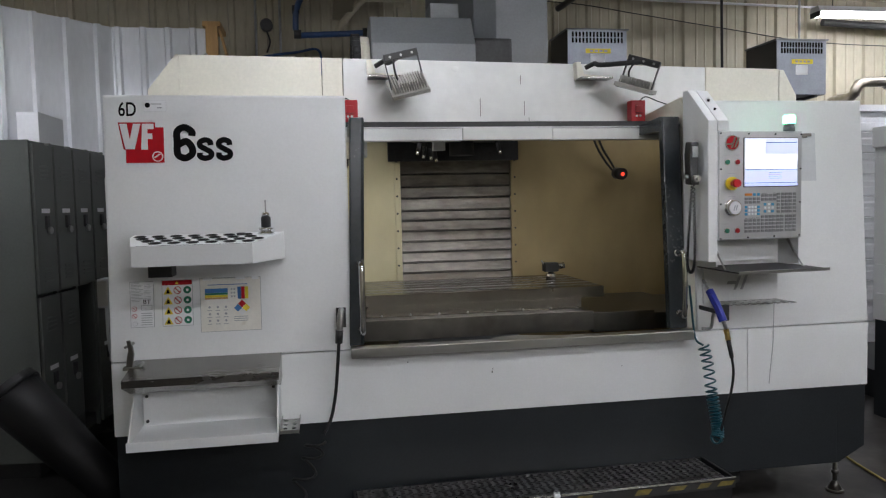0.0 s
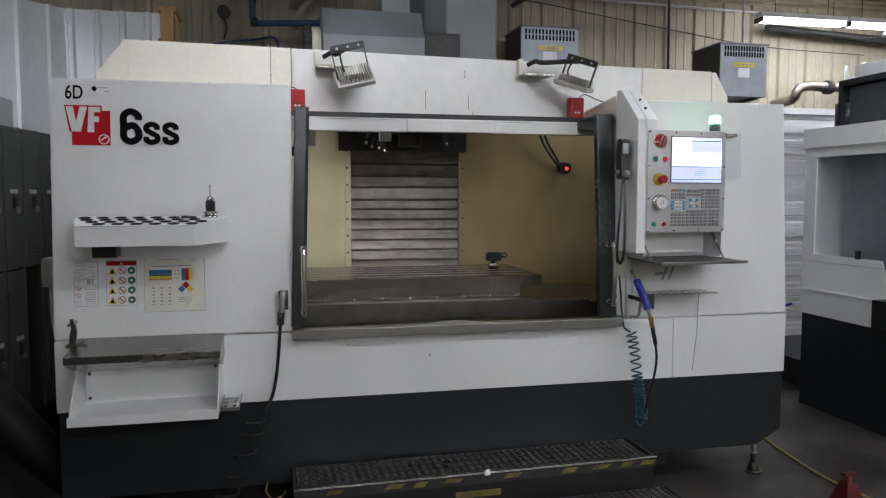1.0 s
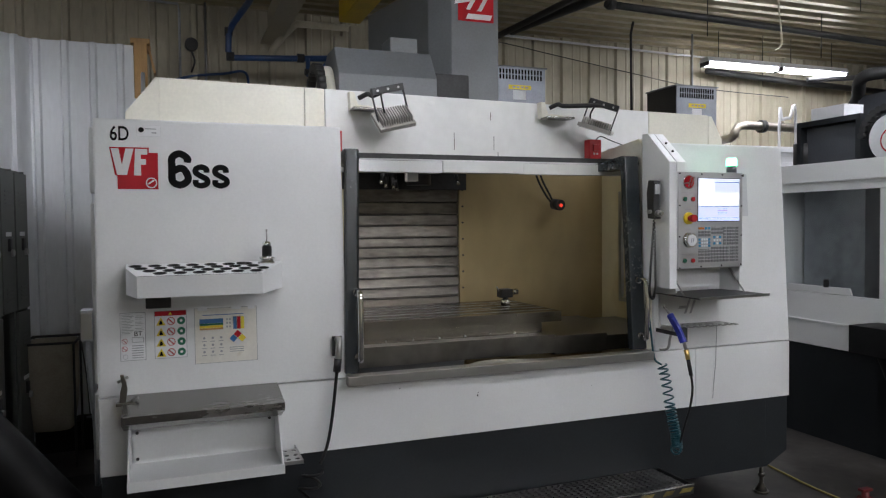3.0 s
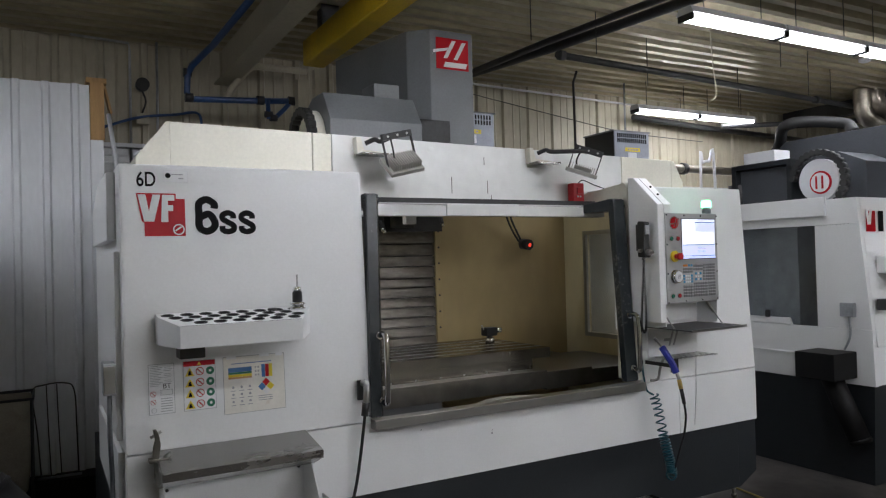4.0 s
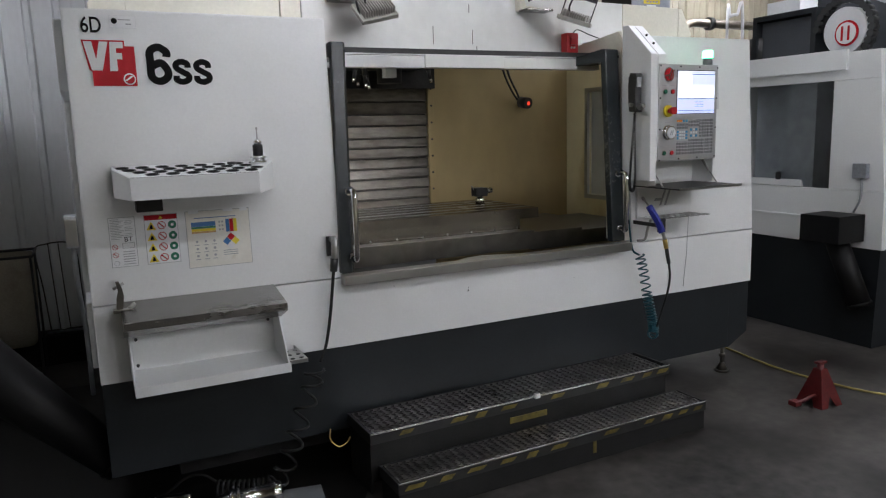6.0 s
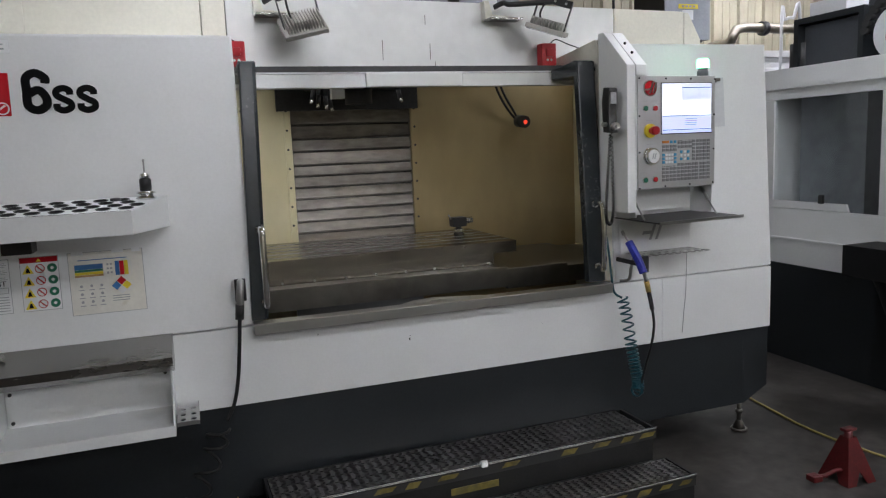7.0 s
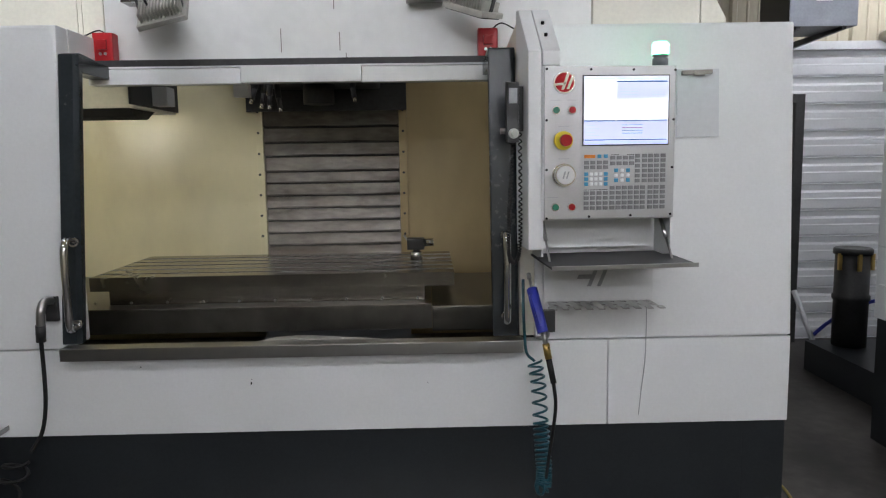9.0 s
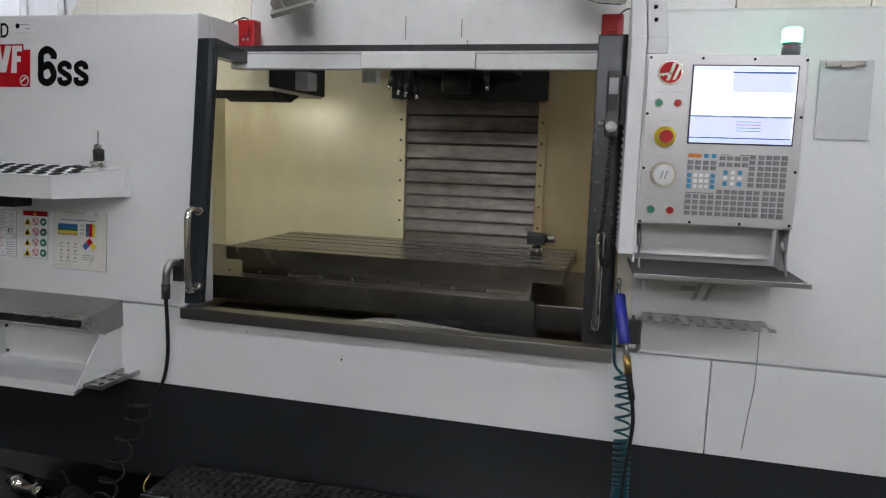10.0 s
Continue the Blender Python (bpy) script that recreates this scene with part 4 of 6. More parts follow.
clamp = thing("bar_clamp", (-0.63, 3.33, 0.93), "small worn steel clamp standing on the shelf", "clamp")
part("jaw", prism([(-0.66, 0.935), (-0.635, 0.935), (-0.628, 0.99), (-0.632, 1.02), (-0.642, 1.05), (-0.655, 1.05), (-0.648, 1.01), (-0.656, 0.98)], "y", 3.31, 3.33, 0.003), WORNSTEEL, clamp)
part("foot", rbox(-0.672, -0.60, 3.30, 3.345, 0.925, 0.938, 0.003), WORNSTEEL, clamp)
part("screw", rods(((-0.665, 3.32, 1.02), (-0.625, 3.32, 1.04), 0.006)), STEEL, clamp)
part("lever", rods(((-0.615, 3.32, 0.935), (-0.59, 3.32, 0.955), 0.008)), STEEL, clamp)
brk = thing("drill_bracket", (0.005, 3.3, 0.65), "small steel bracket with holes", "bracket")
bm = bmesh.new()
for k in range(3):
    for j in range(2):
        holed(bm, -0.005 + 0.038 * j, 3.20 + 0.055 * k, 0.66, 0.038, 0.055, 0.011, 0.014, 0.004, 12)
part("plate", bm, STEEL, brk)
part("side_rim", solid((-0.026, -0.023, 3.174, 3.40, 0.642, 0.66), (0.051, 0.054, 3.174, 3.40, 0.642, 0.66)), STEEL, brk)
part("rim", rbox(-0.026, 0.054, 3.17, 3.174, 0.645, 0.661, 0.001), STEEL, brk)

# ---- plugged cable beside the left door ----
cable = thing("power_cable", (0.25, 3.35, 1.1), "black cable with a grey plug in a steel holder", "cable")
part("bracket", rbox(0.228, 0.272, 3.385, 3.402, 1.05, 1.14, 0.003), DARKIRON, cable)
part("plug", hose(bend([(0.252, 3.40, 1.125), (0.25, 3.345, 1.13), (0.245, 3.325, 1.10), (0.24, 3.325, 1.04)], 6), 0.015, 10), STEEL, cable, "grey plug")
part("sleeve", rods(((0.24, 3.325, 1.05), (0.235, 3.33, 0.99), 0.017)), BLACK, cable)
part("cord", hose(bend([(0.235, 3.33, 0.99), (0.225, 3.35, 0.86), (0.212, 3.365, 0.74), (0.19, 3.365, 0.64), (0.155, 3.345, 0.575)], 8), 0.0075, 8), RUBBER, cable, "black cord hanging to the floor")

# ---- alarm boxes and flood lamps ----
def alarm(x, label):
    a = thing("alarm_box", (x, 3.79, 2.012), label, "alarm", "red alarm boxes")
    part("case", rbox(x - 0.04, x + 0.04, 3.77, 3.83, 2.012, 2.128, 0.008), RED, a)
    part("hood", prism([(3.772, 2.06), (3.76, 2.062), (3.758, 2.098), (3.772, 2.10)], "x", x - 0.018, x + 0.018, 0.002), RED, a)
    part("lens", rods(((x - 0.01, 3.772, 2.045), (x - 0.01, 3.766, 2.045), 0.006), seg=8), STEEL, a)
    part("lens", rods(((x + 0.01, 3.772, 2.045), (x + 0.01, 3.766, 2.045), 0.006), seg=8), STEEL, a)
    return a
a1 = alarm(0.334, "red alarm box standing on the door header")
part("wire", hose(bend([(0.34, 3.80, 2.125), (0.31, 3.80, 2.14), (0.27, 3.78, 2.12), (0.25, 3.75, 2.10)], 6), 0.003, 6), RUBBER, a1)
a2 = alarm(1.864, "red alarm box standing on the door header")
part("wire", hose(bend([(1.88, 3.80, 2.125), (1.92, 3.80, 2.15), (1.97, 3.76, 2.12), (2.03, 3.72, 2.09)], 6), 0.003, 6), RUBBER, a2)


def flood_lamp(x, centre, yaw, roll, tilt_x, drop):
    """A finned lamp head hung by two thin straps from a black bar on a bracket arm at x."""
    f = thing("flood_lamp", (x, 3.8, 2.2), "unlit finned flood lamp on a black yoke and dark arm", "work lamp", "flood lamps")
    part("wall_plate", prism([(x - 0.02, 2.335), (x - 0.045, 2.335), (x - 0.04, 2.245), (x + 0.11, 2.245), (x + 0.11, 2.262), (x + 0.0, 2.27)], "y", 3.815, 3.866, 0.003), YELLOWED, f, "cream gusset bracket")
    part("base_strip", rbox(x - 0.042, x + 0.13, 3.74, 3.83, 2.236, 2.246, 0.002), SHELFSTEEL, f)
    hang = Matrix.Translation(centre) @ Euler((0, radians(roll), radians(yaw))).to_matrix().to_4x4()
    top = hang @ Vector((0, 0, drop))
    arm = hose(bend([(x + 0.0, 3.80, 2.30), (x + 0.04, 3.77, 2.318), (x + 0.06, 3.74, 2.305), tuple(top.lerp(Vector((x + 0.06, 3.74, 2.305)), 0.4)), tuple(top)], 5), 0.013, 8)
    part("arm", arm, DARKIRON, f)
    part("yoke", box(bmesh.new(), -0.085, 0.085, -0.014, 0.014, drop - 0.016, drop + 0.018, 0.004, hang), BLACK, f, "black yoke bar")
    for u in (-0.055, 0.0, 0.055):
        part("yoke_bolt", rods((hang @ Vector((u, -0.013, drop)), hang @ Vector((u, -0.019, drop)), 0.006), seg=8), STEEL, f)
    for u in (-0.086, 0.08):
        part("yoke_strap", box(bmesh.new(), u, u + (0.006 if yaw else 0.004), -0.009, 0.009, -0.01, drop + 0.01, 0.0, hang), BLACK if yaw else DARKIRON, f)
    tilt = hang @ Euler((radians(tilt_x), 0, 0)).to_matrix().to_4x4()
    h = part("head", rbox(-0.096, 0.096, -0.07, 0.07, -0.022, 0.0, 0.005, tilt), LAMPGREY, f, "pale grey finned lamp head")
    for k in range(13):
        part("fin", box(bmesh.new(), -0.078 + 0.013 * k, -0.0745 + 0.013 * k, -0.055, 0.05, 0.0, 0.036, 0.0, tilt), LAMPGREY, h)
    part("driver_box", rbox(-0.05, 0.05, -0.02, 0.045, 0.0, 0.026, 0.003, tilt), LAMPGREY, h)
    part("lens", box(bmesh.new(), -0.088, 0.088, -0.058, 0.058, -0.026, -0.0225, 0.0, tilt), PANE, h)
    part("cord", hose([hang @ p for p in bend([Vector((-0.03, 0.01, drop)), Vector((-0.045, -0.02, drop - 0.03)), Vector((-0.05, -0.03, drop - 0.07)), Vector((-0.045, -0.01, 0.03))], 6)], 0.005, 6), RUBBER, f)
    return f
flood_lamp(0.47, (0.615, 3.66, 2.185), 0, -13, 44, 0.145)
flood_lamp(1.58, (1.80, 3.66, 2.185), -38, 20, 6, 0.125)

# ---- control console ----
CX0, CX1, CZ0, CZ1, CF = 2.0, 2.445, 1.402, 1.905, 3.222
con = thing("control_console", (2.222, CF, CZ0), "operator console with lit screen, keys and red stop button", "control panel")
con.rotation_euler = (0, 0, radians(4))
def cx(p):
    return CX0 + (p - 180) / 1303
def cz(p):
    return CZ1 - (p - 62) / 1333
part("housing", rbox(CX0 - 0.006, CX1 + 0.004, CF + 0.008, 3.36, CZ0 - 0.004, CZ1 + 0.002, 0.006), WHITE, con)
face = part("face_plate", rbox(CX0, CX1, CF, CF + 0.008, CZ0, CZ1, 0.003), FACEPLATE, con, "brushed metal face plate")
part("screen_bezel", rbox(cx(346), cx(731), CF - 0.003, CF + 0.002, cz(409), cz(101), 0.002), BLACK, face)
scr = part("screen", rbox(cx(352), cx(725), CF - 0.0045, CF - 0.002, cz(403), cz(107), 0.0), SCREENLIT, con, "lit white and blue screen")
def onscreen(name, a, b, c, d, mat, up=0.0055):
    part(name, solid((cx(a), cx(b), CF - up - 0.0006, CF - up, cz(d), cz(c))), mat, scr)
onscreen("window", 495, 719, 136, 206, SCREENDIM)
onscreen("window", 352, 719, 300, 380, SCREENDIM)
onscreen("title_bar", 495, 719, 113, 121, SCREENBLUE)
onscreen("title_bar", 352, 488, 113, 121, SCREENBLUE)
onscreen("title_bar", 495, 719, 127, 134, BLUEINK)
onscreen("title_bar", 352, 490, 297, 303, BLUEINK)
onscreen("title_bar", 496, 638, 297, 303, BLUEINK)
onscreen("title_bar", 643, 719, 297, 303, BLUEINK)
onscreen("status_bar", 352, 719, 381, 386, BLUEINK, 0.0065)
onscreen("status_bar", 352, 725, 388, 402, SCREENBLUE)
for k in range(4):
    onscreen("text_line", 362, 400 + 20 * (k % 2), 318 + 15 * k, 321 + 15 * k, SCREENBLUE, 0.0065)
    onscreen("text_line", 520, 610, 318 + 12 * k, 320 + 12 * k, REDINK if k == 1 else GREEN, 0.0065)
    onscreen("text_line", 505, 590, 145 + 14 * k, 147 + 14 * k, SCREENBLUE, 0.0065)
    onscreen("text_line", 650, 710, 145 + 14 * k, 147 + 14 * k, SCREENBLUE, 0.0065)
onscreen("text_line", 356, 382, 158, 161, SCREENBLUE)
bx, bz = cx(265), cz(133)
part("badge_rim", rods(((bx, CF + 0.002, bz), (bx, CF - 0.006, bz), 0.036), seg=28), CHROME, con)
part("badge", rods(((bx, CF - 0.004, bz), (bx, CF - 0.008, bz), 0.031), seg=28), REDINK, con, "round red badge with chrome strokes")
for o in ([(-0.04, -0.012), (0.004, -0.008), (0.006, 0.0), (-0.034, -0.004)], [(-0.012, -0.024), (-0.002, -0.024), (0.016, 0.026), (0.006, 0.026)], [(0.006, -0.022), (0.015, -0.022), (0.034, 0.024), (0.024, 0.024)]):
    part("badge_stroke", prism([(bx + u, bz + v) for u, v in o], "y", CF - 0.011, CF - 0.0075), CHROME, con)
def push(px, pz, mat, r=0.0135):
    x, z = cx(px), cz(pz)
    b = part("push_button_rim", rods(((x, CF + 0.002, z), (x, CF - 0.008, z), r), seg=20), CHROME, con)
    part("push_button", rods(((x, CF - 0.006, z), (x, CF - 0.012, z), r * 0.78), seg=20), mat, b)
for px, pz, m in ((230, 252, GREEN), (300, 252, RED), (228, 677, GREEN), (300, 677, RED)):
    push(px, pz, m)
x, z = cx(262), cz(384)
part("stop_collar", rods(((x, CF + 0.002, z), (x, CF - 0.012, z), 0.031), seg=26), YELLOWINK, con, "yellow collar")
estop = rods(((x, CF - 0.012, z), (x, CF - 0.03, z), 0.013), seg=20)
rod(estop, (x, CF - 0.03, z), (x, CF - 0.05, z), 0.0195, 24, 0.0185)
part("stop_button", estop, RED, con, "red mushroom stop button")
x, z = cx(265), cz(535)
part("jog_wheel", rods(((x, CF + 0.002, z), (x, CF - 0.006, z), 0.039), ((x, CF - 0.006, z), (x, CF - 0.028, z), 0.035), seg=32), CHROME, con, "silver jog wheel")
part("jog_face", rods(((x, CF - 0.028, z), (x, CF - 0.031, z), 0.030), seg=32), WHITEINK, con)
for u in (-0.006, 0.006):
    part("jog_mark", prism([(x + u - 0.006, z - 0.012), (x + u - 0.001, z - 0.012), (x + u + 0.006, z + 0.012), (x + u + 0.001, z + 0.012)], "y", CF - 0.0325, CF - 0.0308), GREYINK, con)
def keymesh(w, h, mat):
    return mesh_of(rbox(-w / 2, w / 2, -0.004, 0.002, -h / 2, h / 2, 0.0015), "key", mat)
K = {"g": keymesh(0.0165, 0.0125, KEY), "b": keymesh(0.0125, 0.0125, KEYBLUE), "s": keymesh(0.0105, 0.0105, PAPER), "o": keymesh(0.037, 0.0115, KEYORANGE)}
def keys(xs, zs, kind="g"):
    for pz in zs:
        for px in xs:
            piece("key", K[kind], (cx(px), CF, cz(pz)), face)
LOW = (595, 617, 639, 662, 684)
keys((366, 394, 423, 451), (482, 503) + LOW[1:])
keys((380,), (455,), "o")
keys((423, 451), (455,), "b")
keys((365, 452), (533, 555, 577), "b")
keys((387, 408, 430), (533, 555, 577), "s")
keys((483, 511, 539, 567), (462, 487))
keys((498, 551), (518, 562), "b")
keys((525,), (518, 540, 562), "s")
keys((498, 551), (540,), "s")
keys((481, 509, 536, 563, 591, 618), LOW)
keys((593, 625, 652, 679, 708), (455, 476, 499, 521, 543, 565))
keys((652, 679, 708), LOW)
for a, b, z in ((356, 380, 602), (384, 460, 602), (476, 510, 448), (545, 578, 448)):
    part("key_heading", solid((cx(a), cx(b), CF - 0.0008, CF + 0.001, cz(z + 2), cz(z))), INK, con)
for px, pz in ((230, 208), (300, 208), (265, 321), (265, 463), (218, 633)):
    part("caption", solid((cx(px - 24), cx(px + 24), CF - 0.0006, CF + 0.001, cz(pz + 2), cz(pz - 1))), GREYINK, con)
scr_me = mesh_of(rods(((0, 0.002, 0), (0, -0.003, 0), 0.0042), seg=8), "screw", INK)
for px, pz in ((190, 75), (383, 77), (570, 79), (755, 81), (190, 295), (752, 297), (190, 511), (749, 508), (190, 727), (379, 722), (565, 720), (746, 718)):
    piece("screw", scr_me, (cx(px), CF, cz(pz)), con)
part("sloping_cheek", prism([(3.228, 1.30), (3.44, 1.30), (3.44, 2.118), (3.40, 2.118), (3.23, 1.955)], "x", CX0 - 0.052, CX0 - 0.007, 0.004), WHITE, con, "white sloping cheek of the console arm")
part("top_cover", prism([(3.228, 1.908), (3.228, 1.955), (3.40, 2.118), (3.44, 2.118), (3.44, 1.908)], "x", CX0 - 0.004, CX0 + 0.055, 0.003), WHITE, con)
part("back_arm", solid((CX0, CX1 - 0.02, 3.362, 3.44, 1.29, 1.9)), WHITE, con)
for y, z in ((3.29, 2.015), (3.34, 2.062)):
    part("cap_screw", rods(((CX0 + 0.02, y, z - 0.004), (CX0 + 0.02, y - 0.006, z + 0.004), 0.006), seg=8), INK, con)
# drawer below the console
part("drawer_side", prism([(3.235, 1.398), (3.38, 1.398), (3.38, 1.255), (3.235, 1.275)], "x", CX0 - 0.006, CX0 + 0.0, 0.0), WHITE, con)
part("drawer_side", prism([(3.235, 1.398), (3.38, 1.398), (3.38, 1.255), (3.235, 1.275)], "x", CX1 - 0.004, CX1 + 0.002, 0.0), WHITE, con)
flap = part("drop_flap", prism([(3.06, 1.257), (3.38, 1.262), (3.38, 1.268), (3.06, 1.263)], "x", CX0 - 0.012, CX1 + 0.02), DARKIRON, con, "dark worn drop-down flap")
part("flap_rim", rbox(CX0 - 0.012, CX1 + 0.02, 3.056, 3.062, 1.254, 1.268, 0.001), STEEL, flap)
for x in (CX0 + 0.012, CX1 - 0.012):
    part("stay", rods(((x, 3.30, 1.39), (x, 3.25, 1.33), 0.007), ((x, 3.25, 1.33), (x, 3.19, 1.262), 0.004)), STEEL, con, "steel flap stay")

# ---- perforated tool plate below the flap ----
tp = thing("tool_plate", (2.22, 3.38, 1.07), "worn steel tool plate with notched front shelf", "tool holder")
part("back", rbox(2.03, 2.43, 3.395, 3.412, 1.075, 1.25, 0.002), WHITE, tp)
for o in ([(-0.06, -0.012), (-0.01, -0.012), (-0.004, 0.004), (-0.052, 0.004)], [(-0.022, -0.04), (-0.008, -0.04), (0.032, 0.06), (0.018, 0.06)], [(0.014, -0.04), (0.028, -0.04), (0.068, 0.06), (0.054, 0.06)]):
    part("cut_out", prism([(2.21 + u, 1.18 + v) for u, v in o], "y", 3.3935, 3.3955), GREYINK, tp)
bm = bmesh.new()
for k in range(9):
    holed(bm, 2.06 + 0.042 * k, 3.36, 1.088, 0.042, 0.05, 0.012, 0.013, 0.003, 12)
    holed(bm, 2.06 + 0.042 * k, 3.31, 1.088, 0.042, 0.05, 0.009, 0.010, 0.003, 12)
bmesh.ops.remove_doubles(bm, verts=bm.verts, dist=0.0005)
ps = part("shelf", bm, STEEL, tp, "notched steel shelf")
for k in range(10):
    part("prong", solid((2.04 + 0.042 * k - 0.008, 2.04 + 0.042 * k + 0.012, 3.245, 3.286, 1.084, 1.088)), STEEL, ps)
part("stay", hose(bend([(2.035, 3.29, 1.085), (2.03, 3.31, 1.03), (2.03, 3.33, 0.97), (2.0, 3.36, 0.96)], 6), 0.008, 6), STEEL, tp)
drip = thing("thin_wire", (2.41, 3.39, 0.65), "thin grey wire hanging down the front", "wire")
part("wire", hose(bend([(2.405, 3.385, 1.09), (2.408, 3.394, 0.95), (2.405, 3.394, 0.85), (2.395, 3.394, 0.76), (2.385, 3.394, 0.65)], 6), 0.0018, 5), GREYINK, drip)

# ---- clipboard, beacon, remote ----
cb = thing("clipboard", (2.59, 3.44, 1.68), "white clipboard with a steel clip on the front", "clipboard")
part("board", decal(rect(2.52, 2.672, 1.675, 1.918), 0.006, 0.005), SIDING, cb)
part("clip", prism([(2.535, 1.895), (2.645, 1.90), (2.645, 1.915), (2.535, 1.912)], "y", lean(1.9) - 0.022, lean(1.9) - 0.011, 0.002), WORNSTEEL, cb)
part("clip_lever", rbox(2.575, 2.615, lean(1.9) - 0.030, lean(1.9) - 0.020, 1.892, 1.905, 0.002), WORNSTEEL, cb)
bc = thing("status_beacon", (2.40, 3.27, 1.905), "small lit green status beacon on the console", "signal light")
part("stem", lathe(2.40, 3.27, [(0.026, 1.908), (0.026, 1.932), (0.02, 1.936), (0.027, 1.94), (0.027, 1.944)]), MIDGREY, bc)
part("lens", lathe(2.40, 3.27, [(0.028, 1.945), (0.028, 1.978), (0.022, 1.986)]), BEACONLIT, bc, "glowing green lens")
rj = thing("remote_jog_handle", (1.945, 3.34, 1.55), "black handheld remote hanging on its holder with coiled cord", "remote control")
part("holder", rbox(1.925, 1.944, 3.29, 3.36, 1.70, 1.85, 0.004), BLACK, rj)
part("case", prism([(3.25, 1.86), (3.30, 1.865), (3.315, 1.80), (3.31, 1.72), (3.305, 1.665), (3.245, 1.66), (3.255, 1.74)], "x", 1.882, 1.924, 0.008), BLACK, rj, "black moulded remote case")
part("display", rbox(1.889, 1.917, 3.246, 3.254, 1.79, 1.84, 0.001), GREYINK, rj)
part("dial", rods(((1.903, 3.255, 1.69), (1.903, 3.225, 1.69), 0.017), ((1.903, 3.225, 1.69), (1.903, 3.21, 1.69), 0.010)), STEEL, rj, "silver dial")
part("side_knob", rods(((1.882, 3.275, 1.70), (1.862, 3.275, 1.70), 0.010)), STEEL, rj)


def coil(line, r, turns, wire, seg=6, per=12):
    """A coiled cord round a smooth line."""
    pts = bend(line, 12)
    out = []
    n = turns * per
    for k in range(n + 1):
        f = k / n * (len(pts) - 1)
        i = min(int(f), len(pts) - 2)
        p = pts[i].lerp(pts[i + 1], f - i)
        d = (pts[i + 1] - pts[i]).normalized()
        s = d.cross(Vector((0, 1, 0.01))).normalized()
        u = d.cross(s)
        a = 2 * math.pi * k / per
        out.append(p + r * (math.cos(a) * s + math.sin(a) * u))
    return hose(out, wire, seg)


part("coiled_cord", coil([(1.905, 3.28, 1.66), (1.898, 3.29, 1.5), (1.892, 3.295, 1.38), (1.892, 3.30, 1.28), (1.91, 3.30, 1.245), (1.93, 3.305, 1.29), (1.934, 3.31, 1.45), (1.935, 3.32, 1.70)], 0.0055, 80, 0.0026, 5, 8), RUBBER, rj, "black coiled cord")

part("coiled_cord", coil([(0.12, 3.32, 0.56), (0.10, 3.315, 0.48), (0.04, 3.30, 0.35), (-0.01, 3.29, 0.23), (-0.06, 3.29, 0.12), (-0.11, 3.31, 0.055)], 0.042, 7, 0.0065, 6, 16), RUBBER, cable, "stretched coils of the black cord")
part("coiled_cord", coil([(-0.11, 3.31, 0.055), (-0.22, 3.35, 0.05), (-0.33, 3.41, 0.05)], 0.04, 11, 0.0065, 6, 16), RUBBER, cable, "coils of black cord on the floor")
part("cord", hose(bend([(-0.33, 3.41, 0.09), (-0.38, 3.44, 0.12), (-0.45, 3.49, 0.10), (-0.58, 3.55, 0.012), (-0.9, 3.6, 0.01)], 8), 0.0065, 8), RUBBER, cable)

# ---- air gun with coiled hose ----
ag = thing("air_gun", (1.99, 3.32, 1.05), "blue air blow gun on a black holster with teal coiled hose", "air gun")
part("holster", rbox(1.996, 2.034, 3.175, 3.20, 1.025, 1.10, 0.004), BLACK, ag, "black holster plate")
part("holster_strut", solid((2.006, 2.014, 3.20, 3.40, 1.05, 1.07)), DARKIRON, ag)
part("grip", hose(bend([(1.962, 3.225, 1.165), (1.968, 3.20, 1.13), (1.978, 3.17, 1.08), (1.988, 3.15, 1.03)], 6), 0.019, 10), BLUE, ag, "blue grip")
part("trigger", hose(bend([(1.955, 3.20, 1.15), (1.968, 3.165, 1.10), (1.978, 3.145, 1.055)], 6), 0.007, 6), BLUE, ag)
part("nozzle", rods(((1.962, 3.225, 1.165), (1.958, 3.262, 1.20), 0.005), ((1.958, 3.258, 1.196), (1.957, 3.272, 1.21), 0.008)), STEEL, ag)
part("fitting", rods(((1.988, 3.15, 1.035), (1.996, 3.14, 0.995), 0.009)), STEEL, ag)
part("coupling", rods(((1.996, 3.14, 0.995), (2.005, 3.136, 0.945), 0.012)), BRASS, ag, "brass quick coupling")
part("strain_relief", rods(((2.005, 3.136, 0.945), (2.021, 3.132, 0.862), 0.010)), RUBBER, ag)
part("lead", hose(bend([(2.021, 3.132, 0.862), (2.028, 3.13, 0.79), (2.022, 3.14, 0.70), (2.014, 3.17, 0.60), (2.008, 3.20, 0.50)], 6), 0.006, 8), RUBBER, ag)
part("supply", hose(bend([(1.955, 3.40, 1.17), (1.952, 3.375, 1.08), (1.954, 3.36, 0.98), (1.96, 3.345, 0.91), (1.985, 3.32, 0.885)], 6), 0.0055, 8), TEAL, ag)
part("coiled_hose", coil([(1.985, 3.32, 0.885), (1.996, 3.30, 0.80), (2.0, 3.275, 0.68)], 0.025, 6, 0.0046, 6, 14), TEAL, ag, "teal coiled air hose")
part("coiled_hose", coil([(2.0, 3.275, 0.68), (2.003, 3.25, 0.59), (2.005, 3.23, 0.52), (2.003, 3.22, 0.48)], 0.025, 15, 0.0046, 6, 14), TEAL, ag)
part("coiled_hose", coil([(2.003, 3.22, 0.48), (1.997, 3.215, 0.462), (1.985, 3.21, 0.462)], 0.026, 4, 0.0046, 6, 14), TEAL, ag)

